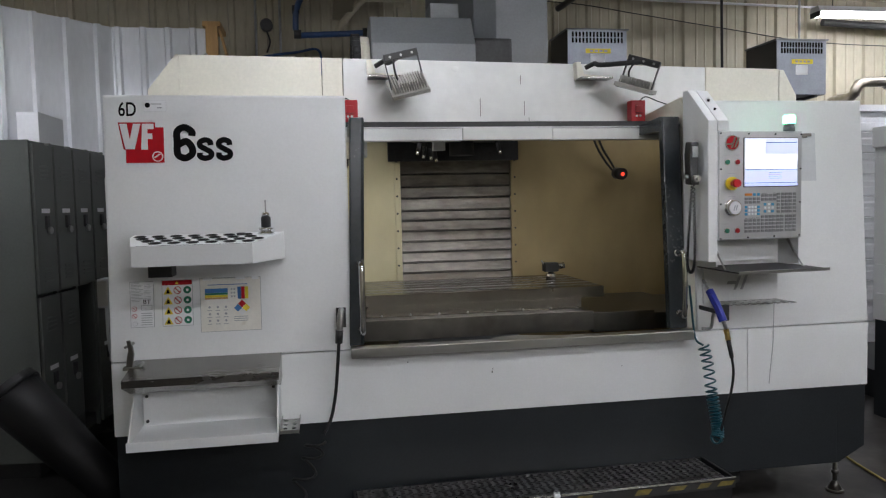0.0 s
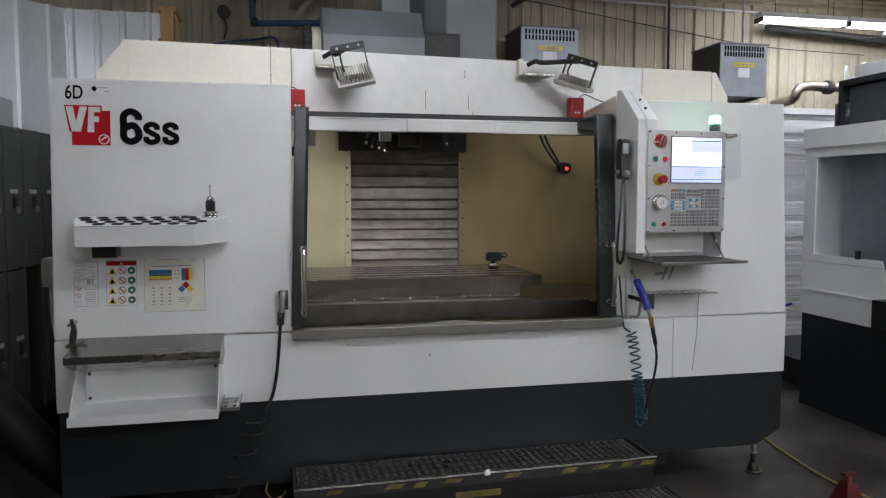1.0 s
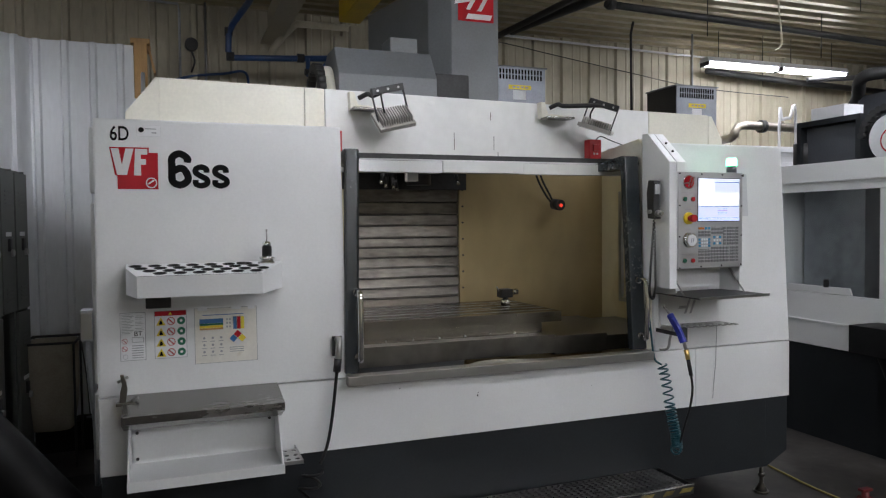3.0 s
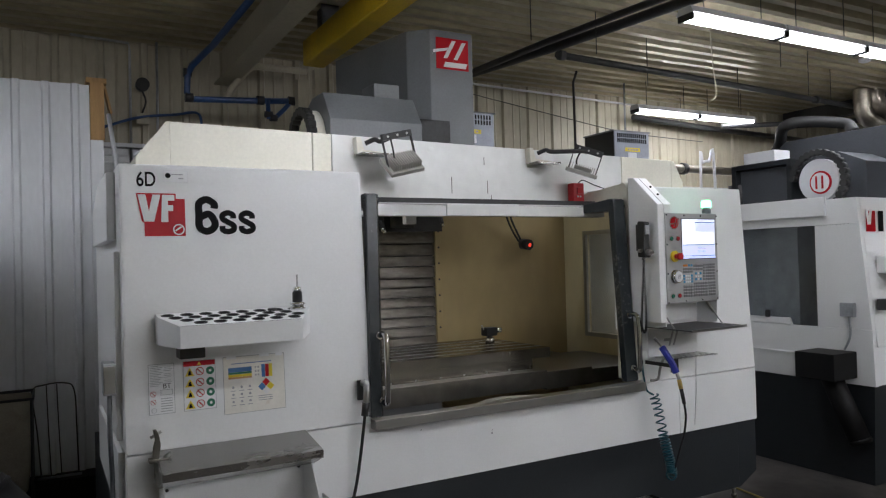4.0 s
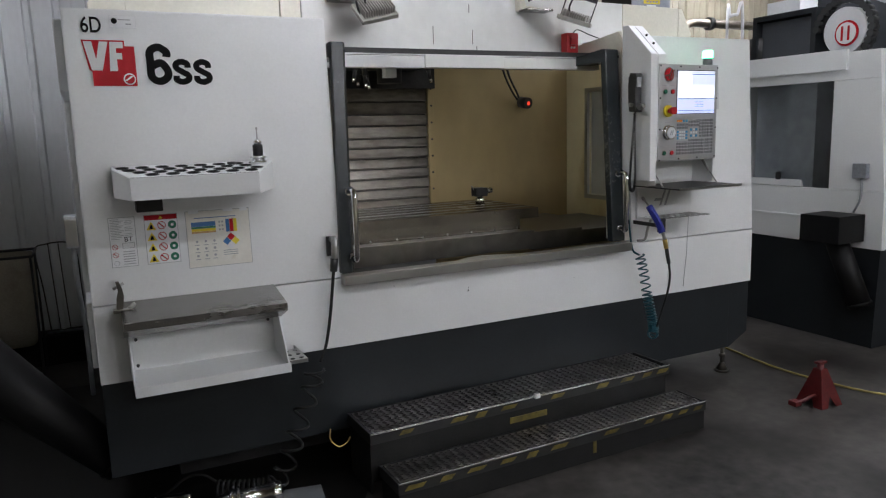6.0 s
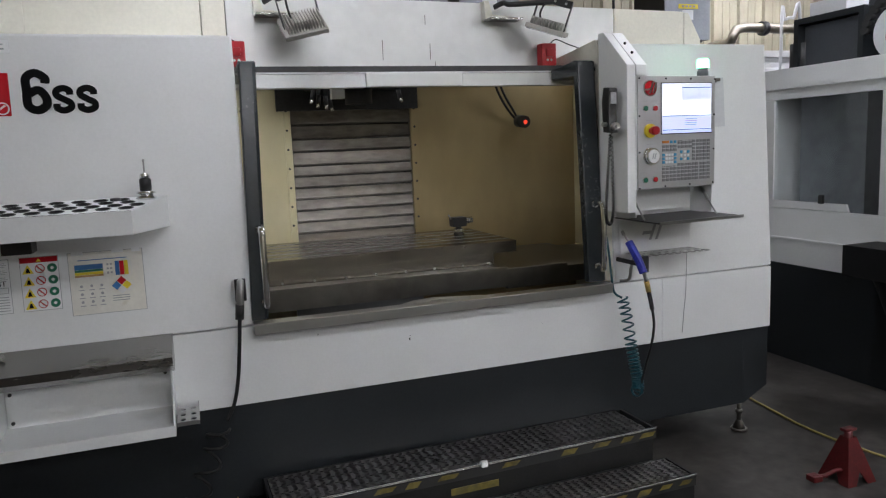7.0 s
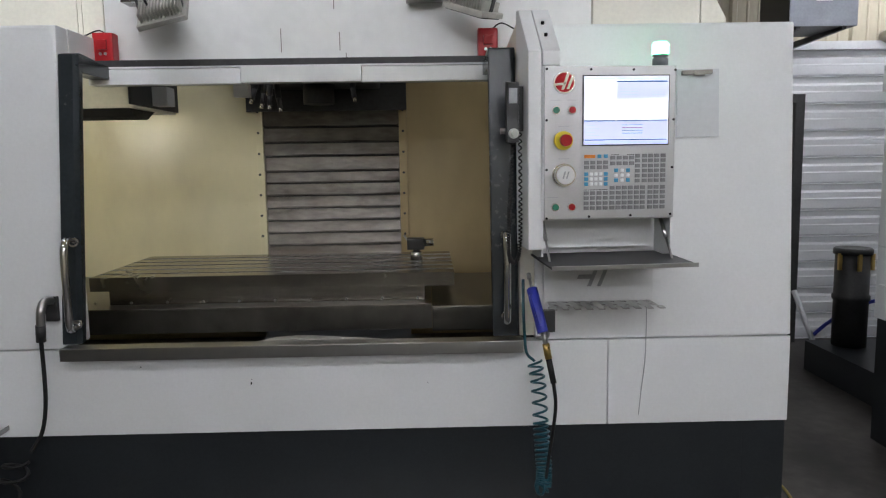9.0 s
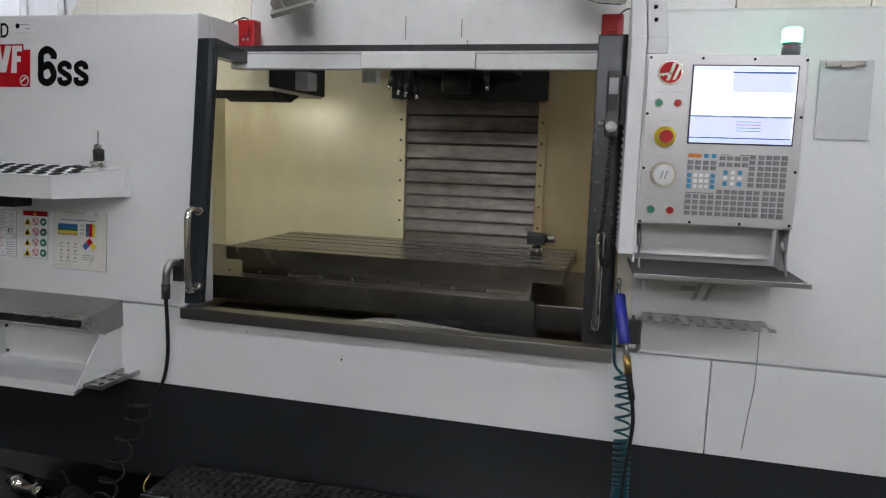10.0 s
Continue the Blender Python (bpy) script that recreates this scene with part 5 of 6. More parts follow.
# ---- inside the machine ----
for x, z, r in ((0.95, 0.80, 0.005), (0.953, 0.815, 0.0025), (0.55, 0.87, 0.003), (1.6, 0.79, 0.002)):
    part("paint_chip", prism([(x - r * 0.6, z - r), (x + r * 0.5, z - r * 0.8), (x + r * 0.6, z + r), (x - r * 0.4, z + r * 0.9)], "y", 3.3988, 3.3998), INK, mc)

tt = thing("touch_setter", (TX1 - 0.17, TY0 + 0.42, TZ), "small black and chrome tool setter on the table", "tool setter")
sx, sy = TX1 - 0.17, TY0 + 0.42
part("base", lathe(sx, sy, [(0.03, TZ), (0.03, TZ + 0.036), (0.024, TZ + 0.04)]), CHROME, tt)
part("body", rbox(sx - 0.045, sx + 0.04, sy - 0.035, sy + 0.035, TZ + 0.05, TZ + 0.105, 0.008), BLACK, tt)
part("arm", rods(((sx + 0.03, sy, TZ + 0.08), (sx + 0.085, sy, TZ + 0.085), 0.019)), CHROME, tt)
part("stylus", rods(((sx - 0.04, sy, TZ + 0.09), (sx - 0.06, sy, TZ + 0.12), 0.005)), STEEL, tt)
part("neck", lathe(sx, sy, [(0.017, TZ + 0.036), (0.017, TZ + 0.055)]), BLACK, tt)
rl = thing("indicator_lamp", (2.2, 4.8, 1.78), "glowing red lamp on two bent stalks inside the machine", "signal light")
part("body", rods(((2.20, 4.86, 1.785), (2.21, 4.78, 1.775), 0.04), seg=18), BLACK, rl)
part("lens", rods(((2.21, 4.785, 1.775), (2.212, 4.776, 1.773), 0.013), seg=18), REDLIT, rl, "glowing red lens")
for dx in (0, 0.035):
    part("stalk", hose(bend([(2.0 + dx, 4.80, 2.05), (2.05 + dx, 4.82, 1.95), (2.12 + dx, 4.85, 1.86), (2.18 + dx * 0.5, 4.87, 1.80)], 6), 0.008, 8), DARKIRON, rl)
wr = thing("sheet_metal_guard", (1.1, 3.52, 0.88), "bent galvanised guard lying in the chip trough", "guard")
part("guard", prism([(0.62, 0.885), (0.85, 0.90), (1.02, 0.935), (1.12, 0.94), (1.35, 0.925), (1.6, 0.905), (1.6, 0.895), (1.35, 0.908), (1.1, 0.918), (0.85, 0.885), (0.62, 0.872)], "y", 3.50, 3.56), LAMPGREY, wr)

# ---- steps in front of the machine ----
st = thing("step_platform", (1.18, 3.15, 0), "two-tread steel step platform with worn hazard tape", "steps")
st.rotation_euler = (0, 0, radians(1.6))


def tread(y0, y1, x0, x1, z):
    t = part("tread_frame", solid((x0, x1, y0, y0 + 0.012, z - 0.05, z), (x0, x1, y1 - 0.012, y1, z - 0.05, z), (x0, x0 + 0.012, y0 + 0.012, y1 - 0.012, z - 0.05, z), (x1 - 0.012, x1, y0 + 0.012, y1 - 0.012, z - 0.05, z)), BLACK, st, "black painted steel tread frame")
    bm = bmesh.new()
    rows, w = 8, 0.037
    n = int((x1 - x0 - 0.03) / w)
    d = (y1 - y0 - 0.026) / rows
    for r in range(rows):
        for k in range(n):
            holed(bm, x0 + 0.015 + w * (k + 0.5), y0 + 0.013 + d * (r + 0.5), z - 0.002 + 0.002 * (r % 2), w, d, 0.0105, d * 0.4, 0.016, 8, 0.45 if r % 2 else -0.45)
    part("grating", bm, GRATING, t, "serrated steel anti-slip grating")
    part("nosing", rbox(x0, x1, y0 - 0.006, y0 + 0.008, z - 0.004, z + 0.005, 0.003), NOSING, t, "bright worn nosing")
    return t


tread(3.115, 3.40, 0.285, 2.045, 0.295)
tread(2.895, 3.10, 0.315, 2.09, 0.150)
part("riser", solid((0.29, 2.04, 3.135, 3.145, 0.06, 0.245)), RUBBER, st)
part("riser", solid((0.32, 2.085, 2.90, 2.91, 0.0, 0.10)), RUBBER, st)
for x in (0.29, 2.03):
    part("side_plate", solid((x, x + 0.01, 3.146, 3.39, 0.0, 0.245)), RUBBER, st)
for x in (0.32, 2.075):
    part("side_plate", solid((x, x + 0.01, 2.911, 3.09, 0.0, 0.10)), RUBBER, st)
rng = random.Random(4)
for y, z, x0, x1 in ((3.1135, 0.268, 0.42, 2.0), (2.8935, 0.122, 0.34, 2.06)):
    x = x0
    while x < x1:
        w = rng.uniform(0.05, 0.085)
        if rng.random() < 0.85:
            h = rng.uniform(0.004, 0.013)
            part("tape_patch", prism([(x, z - h), (x + w, z - h * rng.uniform(0.7, 1.1)), (x + w + 0.02, z + 0.012), (x + 0.02, z + 0.014)], "y", y - 0.0012, y), TAPE, st)
        x += w + rng.uniform(0.045, 0.1)
part("worn_sign", solid((1.02, 1.24, 3.132, 3.1345, 0.175, 0.205)), TAPE, st, "worn unreadable yellow sticker")
part("tape_patch", solid((1.34, 1.36, 2.896, 2.8985, 0.04, 0.12)), TAPE, st)
part("white_rag_knot", rbox(1.15, 1.18, 3.10, 3.125, 0.285, 0.31, 0.008), PAPER, st)

# ---- jack stand and cord ----
js = thing("jack_stand", (2.86, 2.86, 0), "red scuffed steel jack stand with its handle folded out", "jack stand")
bm = bmesh.new()
low = [bm.verts.new((2.86 + u * 0.1, 2.86 + v * 0.1, 0.0)) for u, v in ((-1, -1), (1, -1), (1, 1), (-1, 1))]
hi4 = [bm.verts.new((2.86 + u * 0.028, 2.86 + v * 0.028, 0.24)) for u, v in ((-1, -1), (1, -1), (1, 1), (-1, 1))]
for k in range(4):
    j = (k + 1) % 4
    m1, m2 = low[k].co.lerp(low[j].co, 0.3), low[k].co.lerp(low[j].co, 0.7)
    mid = (low[k].co + low[j].co) / 2 * 0.72 + (hi4[k].co + hi4[j].co) / 2 * 0.28
    v1, v2, v3 = bm.verts.new(m1), bm.verts.new(m2), bm.verts.new(mid)
    bm.faces.new((low[k], v1, v3, hi4[k]))
    bm.faces.new((v2, low[j], hi4[j], v3))
    bm.faces.new((hi4[k], v3, hi4[j]))
bmesh.ops.remove_doubles(bm, verts=bm.verts, dist=0.0005)
bmesh.ops.solidify(bm, geom=bm.faces[:], thickness=0.004)
part("base", bm, REDPAINT, js)
part("column", rods(((2.86, 2.86, 0.12), (2.86, 2.86, 0.275), 0.022), seg=14), REDPAINT, js)
part("saddle", rbox(2.82, 2.90, 2.84, 2.88, 0.272, 0.288, 0.005), REDPAINT, js)
part("handle", hose(bend([(2.80, 2.83, 0.07), (2.74, 2.83, 0.075), (2.68, 2.84, 0.055), (2.62, 2.86, 0.05)], 6), 0.011, 8), REDPAINT, js)
js.scale = (0.86, 0.86, 0.86)
js.location.x += 0.05
part("handle_grip", rbox(2.60, 2.66, 2.83, 2.89, 0.028, 0.06, 0.008), REDPAINT, js)
yc = thing("extension_cord", (3.2, 3.4, 0), "yellow extension cord lying on the floor", "cable")
part("cord", hose(bend([(3.1, 4.6, 0.008), (3.3, 4.2, 0.008), (3.25, 3.8, 0.008), (3.2, 3.4, 0.008), (3.22, 3.1, 0.008), (3.32, 2.75, 0.008), (3.7, 2.3, 0.008), (4.6, 1.7, 0.008)], 8), 0.0068, 8), YELLOWCORD, yc)

# ---- parts and hose on the floor ----
pl = thing("steel_plate", (-0.1, 3.2, 0), "flat dull steel plate lying on the floor", "plate")
part("plate", prism([(-0.16, 2.98), (0.06, 2.94), (0.11, 3.30), (-0.05, 3.33)], "z", 0.0045, 0.014), MIDGREY, pl)
def tool_holder(at, yaw, pitch, s):
    h = thing("spindle_tool_holder", at, "chrome spindle tool holder lying on the floor", "tool holder", "loose tool holders")
    bm = lathe(0, 0, [(0.018 * s, 0), (0.032 * s, 0.075 * s), (0.032 * s, 0.08 * s), (0.042 * s, 0.082 * s), (0.042 * s, 0.09 * s), (0.036 * s, 0.092 * s), (0.036 * s, 0.1 * s), (0.042 * s, 0.102 * s), (0.042 * s, 0.11 * s), (0.03 * s, 0.113 * s), (0.03 * s, 0.2 * s), (0.033 * s, 0.205 * s), (0.033 * s, 0.235 * s), (0.02 * s, 0.24 * s)])
    bmesh.ops.transform(bm, matrix=Matrix.Translation(at) @ Euler((0, radians(90 - pitch), radians(yaw))).to_matrix().to_4x4(), verts=bm.verts)
    part("body", bm, CHROME, h)
tool_holder((-0.694, 3.444, 0.05), -15, 0, 1.1)
tool_holder((-0.407, 3.267, 0.055), -9, 3, 1.38)
ch = thing("hook_chain", (0.2, 3.25, 0.1), "short steel hook and chain beside the steps", "chain")
part("hook", hose(bend([(0.17, 3.30, 0.27), (0.16, 3.27, 0.23), (0.19, 3.25, 0.2), (0.23, 3.25, 0.21), (0.25, 3.26, 0.23)], 6), 0.003, 6), BRASS, ch)

# ---- chip auger chute of the machine ----
def chute(a, b, r, flare, hooded, label):
    c = thing("chip_auger", a, label, "chip chute", "chip augers")
    part("tube", rod(bmesh.new(), a, b, r, 28, flare), CHUTE, c, "grey discharge tube")
    d = (Vector(b) - Vector(a)).normalized()
    for f in (0.04, 0.96):
        p = Vector(a).lerp(Vector(b), f)
        q = r + (flare - r) * f + 0.006
        part("collar", rods((p - d * 0.01, p + d * 0.01, q), seg=28), CHUTE, c)
    x, y, z = b
    if hooded:
        part("hood", prism([(y - 0.15, z - 0.05), (y + 0.15, z - 0.05), (y + 0.15, z + 0.14), (y - 0.15, z + 0.14)], "x", x - 0.16, x + 0.14, 0.006), CHUTE, c, "grey sheet-metal discharge hood")
    return c
chute((-0.70, 3.56, 0.20), (-1.27, 3.65, 0.80), 0.08, 0.135, False, "large dark grey chip auger tube beside the machine")

# ---- lockers, bin and rack on the west side ----
lk = thing("locker_row", (-1.5, 4.7, 0), "row of grey two-tier steel lockers, one lower door missing", "lockers")
lk.rotation_euler = (0, 0, radians(-6.5))
LX, LY0, LY1 = -1.5, 4.70, 5.757
cw = (LY1 - LY0) / 4
for b in ((-1.88, LX - 0.03, LY0, LY0 + 0.012, 0.1, 2.03), (-1.88, LX - 0.03, LY1 - 0.012, LY1, 0.1, 2.03), (-1.88, LX - 0.03, LY0 + 0.012, LY1 - 0.012, 2.015, 2.03), (-1.88, LX - 0.03, LY0 + 0.012, LY1 - 0.012, 0.1, 0.115), (-1.88, -1.87, LY0 + 0.012, LY1 - 0.012, 0.115, 2.015), (-1.868, LX - 0.03, LY0 + 0.012, LY1 - 0.012, 1.10, 1.11)):
    part("carcass_sheet", solid(b), LOCKER, lk)
for k in range(5):
    part("frame_post", solid((LX - 0.03, LX - 0.004, LY0 + cw * k - 0.012 * (k > 0), LY0 + cw * k + 0.012 * (k < 4), 0.1, 2.03)), LOCKER, lk)
part("plinth", solid((-1.87, LX - 0.05, LY0 + 0.02, LY1 - 0.02, 0, 0.098)), BLACK, lk)
slot = mesh_of(rbox(0, 0.004, -0.055, 0.055, -0.006, 0.006, 0.0015), "louvre", LOCKER)
for k in range(4):
    for tier, (z0, z1) in enumerate(((0.12, 1.095), (1.115, 2.01))):
        if (k, tier) == (2, 0):
            continue
        y0, y1 = LY0 + cw * k + 0.014, LY0 + cw * (k + 1) - 0.014
        d = part("locker_door", rbox(LX - 0.004, LX + 0.014, y0, y1, z0, z1, 0.003), LOCKER, lk)
        for j in range(4):
            for zz in (z1 - 0.13, z0 + 0.1):
                piece("louvre", slot, (LX + 0.014, (y0 + y1) / 2, zz - 0.026 * j + (0.05 if zz < z1 - 0.3 else 0)), d, (0, radians(24), 0))
        zm = (z0 + z1) / 2
        part("number_label", rbox(LX + 0.014, LX + 0.016, (y0 + y1) / 2 - 0.05, (y0 + y1) / 2 + 0.05, zm + 0.035, zm + 0.062, 0.0), PAPER, d)
        part("latch", rbox(LX + 0.013, LX + 0.03, (y0 + y1) / 2 - 0.018, (y0 + y1) / 2 + 0.018, zm - 0.06, zm + 0.02, 0.004), DARKIRON, d)
        part("padlock", rods(((LX + 0.03, (y0 + y1) / 2, zm - 0.07), (LX + 0.045, (y0 + y1) / 2, zm - 0.07), 0.022), seg=14), STEEL, d)
bx = thing("white_board_box", (-1.66, 5.4, 2.03), "plain white box standing on the lockers", "box")
part("box", rbox(-1.73, -1.60, 5.16, 5.62, 2.03, 2.25, 0.006), SIDING, bx)
cn = thing("canvas_bin", (-1.25, 5.85, 0), "stained canvas bin on a frame beside the partition", "bin")
bm = bmesh.new()
ring = []
for z, s in ((0.25, 0.8), (0.4, 0.92), (0.6, 0.97), (0.85, 1.0)):
    row = []
    for k in range(24):
        a = 2 * math.pi * k / 24
        q = 1 / max(abs(math.cos(a)), abs(math.sin(a)))
        q = min(q, 1.28)
        wob = 1 + 0.03 * math.sin(5 * a + z * 9)
        row.append(bm.verts.new((-1.25 + 0.15 * s * q * math.cos(a) * wob, 5.85 + 0.2 * s * q * math.sin(a) * wob, z)))
    ring.append(row)
for q, w in zip(ring, ring[1:]):
    for k in range(24):
        bm.faces.new((q[k], q[(k + 1) % 24], w[(k + 1) % 24], w[k])).smooth = True
bm.faces.new(ring[0][::-1])
part("bag", bm, CANVAS, cn)
part("rim", hose([(-1.41, 5.65, 0.86), (-1.09, 5.65, 0.86), (-1.09, 6.05, 0.86), (-1.41, 6.05, 0.86), (-1.41, 5.65, 0.86)], 0.01, 6), DARKIRON, cn)
for x in (-1.40, -1.10):
    for y in (5.66, 6.04):
        part("leg", rods(((x, y, 0), (x, y, 0.86), 0.008), seg=8), DARKIRON, cn)
wrk = thing("wire_rack", (-0.95, 6.11, 0.216), "bent dark wire rack standing on the kerb by the partition", "rack")
part("hoop", hose(bend([(-1.054, 6.11, 0.24), (-1.075, 6.12, 0.55), (-1.10, 6.13, 0.83), (-1.03, 6.13, 0.875), (-0.90, 6.13, 0.878), (-0.84, 6.13, 0.82), (-0.828, 6.12, 0.55), (-0.82, 6.11, 0.24)], 6), 0.005, 6), DARKIRON, wrk, "bent dark wire hoop")
for x in (-1.015, -0.95):
    part("wire", hose(bend([(x, 6.13, 0.874), (x + 0.01, 6.12, 0.55), (x + 0.022, 6.11, 0.24)], 5), 0.004, 6), DARKIRON, wrk)
part("foot_wire", hose([(-1.08, 6.11, 0.227), (-0.80, 6.11, 0.227)], 0.010, 6), GALVANISED, wrk, "bright galvanised foot rod")
eb = thing("outlet_box", (-0.77, 3.55, 1.2), "grey steel outlet box with conduit on the machine side", "electrical box")
part("box", rbox(-0.815, -0.768, 3.50, 3.60, 1.17, 1.30, 0.006), GALVANISED, eb)
part("cover", rbox(-0.813, -0.770, 3.492, 3.50, 1.18, 1.29, 0.003), STEEL, eb)
part("conduit", hose(bend([(-0.79, 3.55, 1.17), (-0.79, 3.56, 1.0), (-0.78, 3.62, 0.8), (-0.78, 3.66, 0.5)], 6), 0.01, 8), GALVANISED, eb)
ws = thing("light_bar", (-0.6, 5.2, 2.2), "white painted tube leaning behind the machine", "tube")
part("tube", rods(((-0.615, 5.65, 2.72), (-0.60, 4.95, 2.06), 0.014)), SIDING, ws)

# ---- transformers on the wall ----
def transformer(x0, y0, w, top, label, paper):
    t = thing("transformer", (x0, y0, top - 0.5), label, "transformer", "wall transformers")
    h, d = 0.48, 0.46
    part("case", rbox(x0, x0 + w, y0 + 0.012, y0 + d, top - h, top - 0.012, 0.004), BLACK, t)
    part("lid", prism([(x0 - 0.012, top - 0.012), (x0 + w + 0.012, top - 0.012), (x0 + w + 0.012, top), (x0 - 0.012, top)], "y", y0 - 0.012, y0 + d + 0.01), MIDGREY, t)
    f = part("front", rbox(x0 + 0.004, x0 + w - 0.004, y0, y0 + 0.012, top - h, top - 0.014, 0.002), BOXFRONT, t, "dull blue-grey front panel")
    n = 15
    sm = mesh_of(rbox(-0.009, 0.009, -0.003, 0.002, -0.022, 0.022, 0.003), "vent_slot", INK)
    for r in range(2):
        for k in range(n):
            piece("vent_slot", sm, (x0 + 0.05 + (w - 0.1) * k / (n - 1), y0, top - 0.05 - 0.052 * r), f)
    part("maker_label", rbox(x0 + w * 0.3, x0 + w * 0.72, y0 - 0.003, y0 + 0.001, top - 0.215, top - 0.175, 0.0), YELLOWINK, f)
    for k in range(4):
        part("label_bar", solid((x0 + w * (0.37 + 0.08 * k), x0 + w * (0.42 + 0.08 * k), y0 - 0.005, y0 - 0.003, top - 0.203, top - 0.187)), GREYINK, f)
    if paper:
        part("paper_label", rbox(x0 + w * 0.38, x0 + w * 0.62, y0 - 0.003, y0 + 0.001, top - 0.31, top - 0.225, 0.0), PAPER, f)
    for x in (x0 + 0.06, x0 + w - 0.1):
        part("wall_bracket", prism([(y0 + 0.02, top - h), (6.998, top - h), (6.998, top - h - 0.06), (y0 + 0.02, top - h - 0.02)], "x", x, x + 0.03), DARKIRON, t)
transformer(2.375, 6.33, 0.56, 3.125, "galvanised and black transformer box with yellow label on the wall", True)
transformer(4.14, 5.93, 0.485, 2.97, "galvanised and black transformer box with yellow label and white paper", True)

# ---- overhead: crane, beams, pipes ----
cr = thing("crane_beam", (0.93, 4.0, 3.27), "yellow steel crane beam under the roof deck", "crane beam")
part("lower_flange", rbox(0.85, 1.01, 0.5, 5.9, 3.27, 3.29, 0.003), YELLOW, cr)
part("web", rbox(0.92, 0.94, 0.5, 5.9, 3.29, 3.45, 0.002), YELLOW, cr)
part("upper_flange", rbox(0.85, 1.01, 0.5, 5.9, 3.45, 3.47, 0.003), YELLOW, cr)
part("channel", rbox(0.84, 0.852, 0.5, 5.9, 3.275, 3.465, 0.002), YELLOW, cr)
part("hanger", solid((0.86, 1.0, 1.0, 1.1, 3.47, 3.66), (0.86, 1.0, 5.5, 5.6, 3.47, 3.66)), DARKIRON, cr)
cp = thing("support_post", (0.93, 6.3, 0), "cream steel posts below the crane beam end", "post")
part("post", prism([(0.84, 0.0), (0.93, 0.0), (0.93, 3.2), (0.84, 3.2)], "y", 6.05, 6.14), SHOPWALL, cp)
part("brace", prism([(0.95, 2.2), (1.04, 2.2), (1.03, 3.26), (0.94, 3.26)], "y", 5.92, 6.0), SHOPWALL, cp)
gb = thing("roof_beam", (0.42, 4.0, 3.3), "dirty steel roof beam", "beam")
part("web", rbox(0.405, 0.425, 0.0, 6.85, 3.30, 3.60, 0.002), SHOPWALL, gb)
part("lower_flange", rbox(0.33, 0.50, 0.0, 6.85, 3.285, 3.30, 0.002), SHOPWALL, gb)
for k, (xb, zb) in enumerate(((8.2, 3.42), (-2.6, 3.42))):
    g2 = thing("roof_beam", (xb, 0.0, zb), "dirty dark steel roof beam", "beam", "roof beams")
    part("web", rbox(xb - 0.008, xb + 0.008, -5.5, 6.9, zb + 0.012, 3.62, 0.0), DARKIRON, g2)
    part("lower_flange", rbox(xb - 0.06, xb + 0.06, -5.5, 6.9, zb, zb + 0.012, 0.0), DARKIRON, g2)


def pipe(name, pts, r, mat, label, category="pipe", joints=()):
    p = thing(name, pts[0], label, category)
    part("tube", hose(pts, r, 10), mat, p)
    for j in joints:
        part("coupling", rods((Vector(j) - Vector((0.03, 0, 0)), Vector(j) + Vector((0.03, 0, 0)), r * 1.45)), DARKIRON, p)
    return p
pipe("air_pipe", [(0.27, 4.4, 3.5), (0.14, 5.9, 3.36), (0.05, 6.3, 3.29), (0.02, 6.34, 3.22), (0.015, 6.35, 3.08), (0.05, 6.35, 3.03), (0.5, 6.33, 3.05), (0.88, 6.3, 3.07)], 0.026, BLUEPIPE, "blue compressed air pipe with black fittings", joints=((0.02, 6.35, 3.24), (0.03, 6.35, 3.04), (0.60, 6.33, 3.06), (0.86, 6.3, 3.07)))
pipe("air_drop", [(0.86, 6.3, 3.07), (0.80, 6.3, 3.0), (0.72, 6.3, 2.92), (0.66, 6.3, 2.91), (0.655, 6.3, 3.06)], 0.02, BLUEPIPE, "blue air pipe drop leg with black fittings", joints=((0.66, 6.3, 2.94), (0.70, 6.3, 2.915)))
pipe("water_pipe", [(1.1, 6.6, 3.42), (0.62, 6.6, 3.42), (0.55, 6.6, 3.36), (0.42, 6.55, 3.2), (0.35, 6.5, 3.06)], 0.03, SHOPWALL, "cream painted pipe bending down the wall")
pipe("conduit", [(-0.14, 6.9, 2.5), (-0.135, 6.9, 3.62)], 0.011, GALVANISED, "thin galvanised conduit on the wall", "conduit")
pipe("conduit", [(-0.355, 6.9, 2.5), (-0.35, 6.9, 3.52), (-0.36, 6.88, 3.58), (-0.8, 6.88, 3.6)], 0.011, GALVANISED, "thin galvanised conduit bent along the roof", "conduit")
pipe("blue_cable", bend([(-0.6, 6.8, 2.83), (-0.3, 6.86, 2.95), (0.0, 6.88, 3.0), (0.2, 6.88, 3.02), (0.22, 6.88, 2.8)], 6), 0.012, BLUEPIPE, "drooping blue cable on the wall", "cable")
gd = thing("alarm_bell", (-0.255, 6.88, 3.23), "round dark bell with a white box below on the wall", "bell")
part("bell", rods(((-0.255, 6.93, 3.24), (-0.255, 6.86, 3.24), 0.055), seg=20), DARKIRON, gd)
part("stem", hose(bend([(-0.26, 6.9, 3.2), (-0.23, 6.9, 3.1), (-0.26, 6.9, 3.0)], 5), 0.008, 6), DARKIRON, gd)
part("box", rbox(-0.31, -0.21, 6.86, 6.93, 2.90, 2.99, 0.006), SHOPWALL, gd)
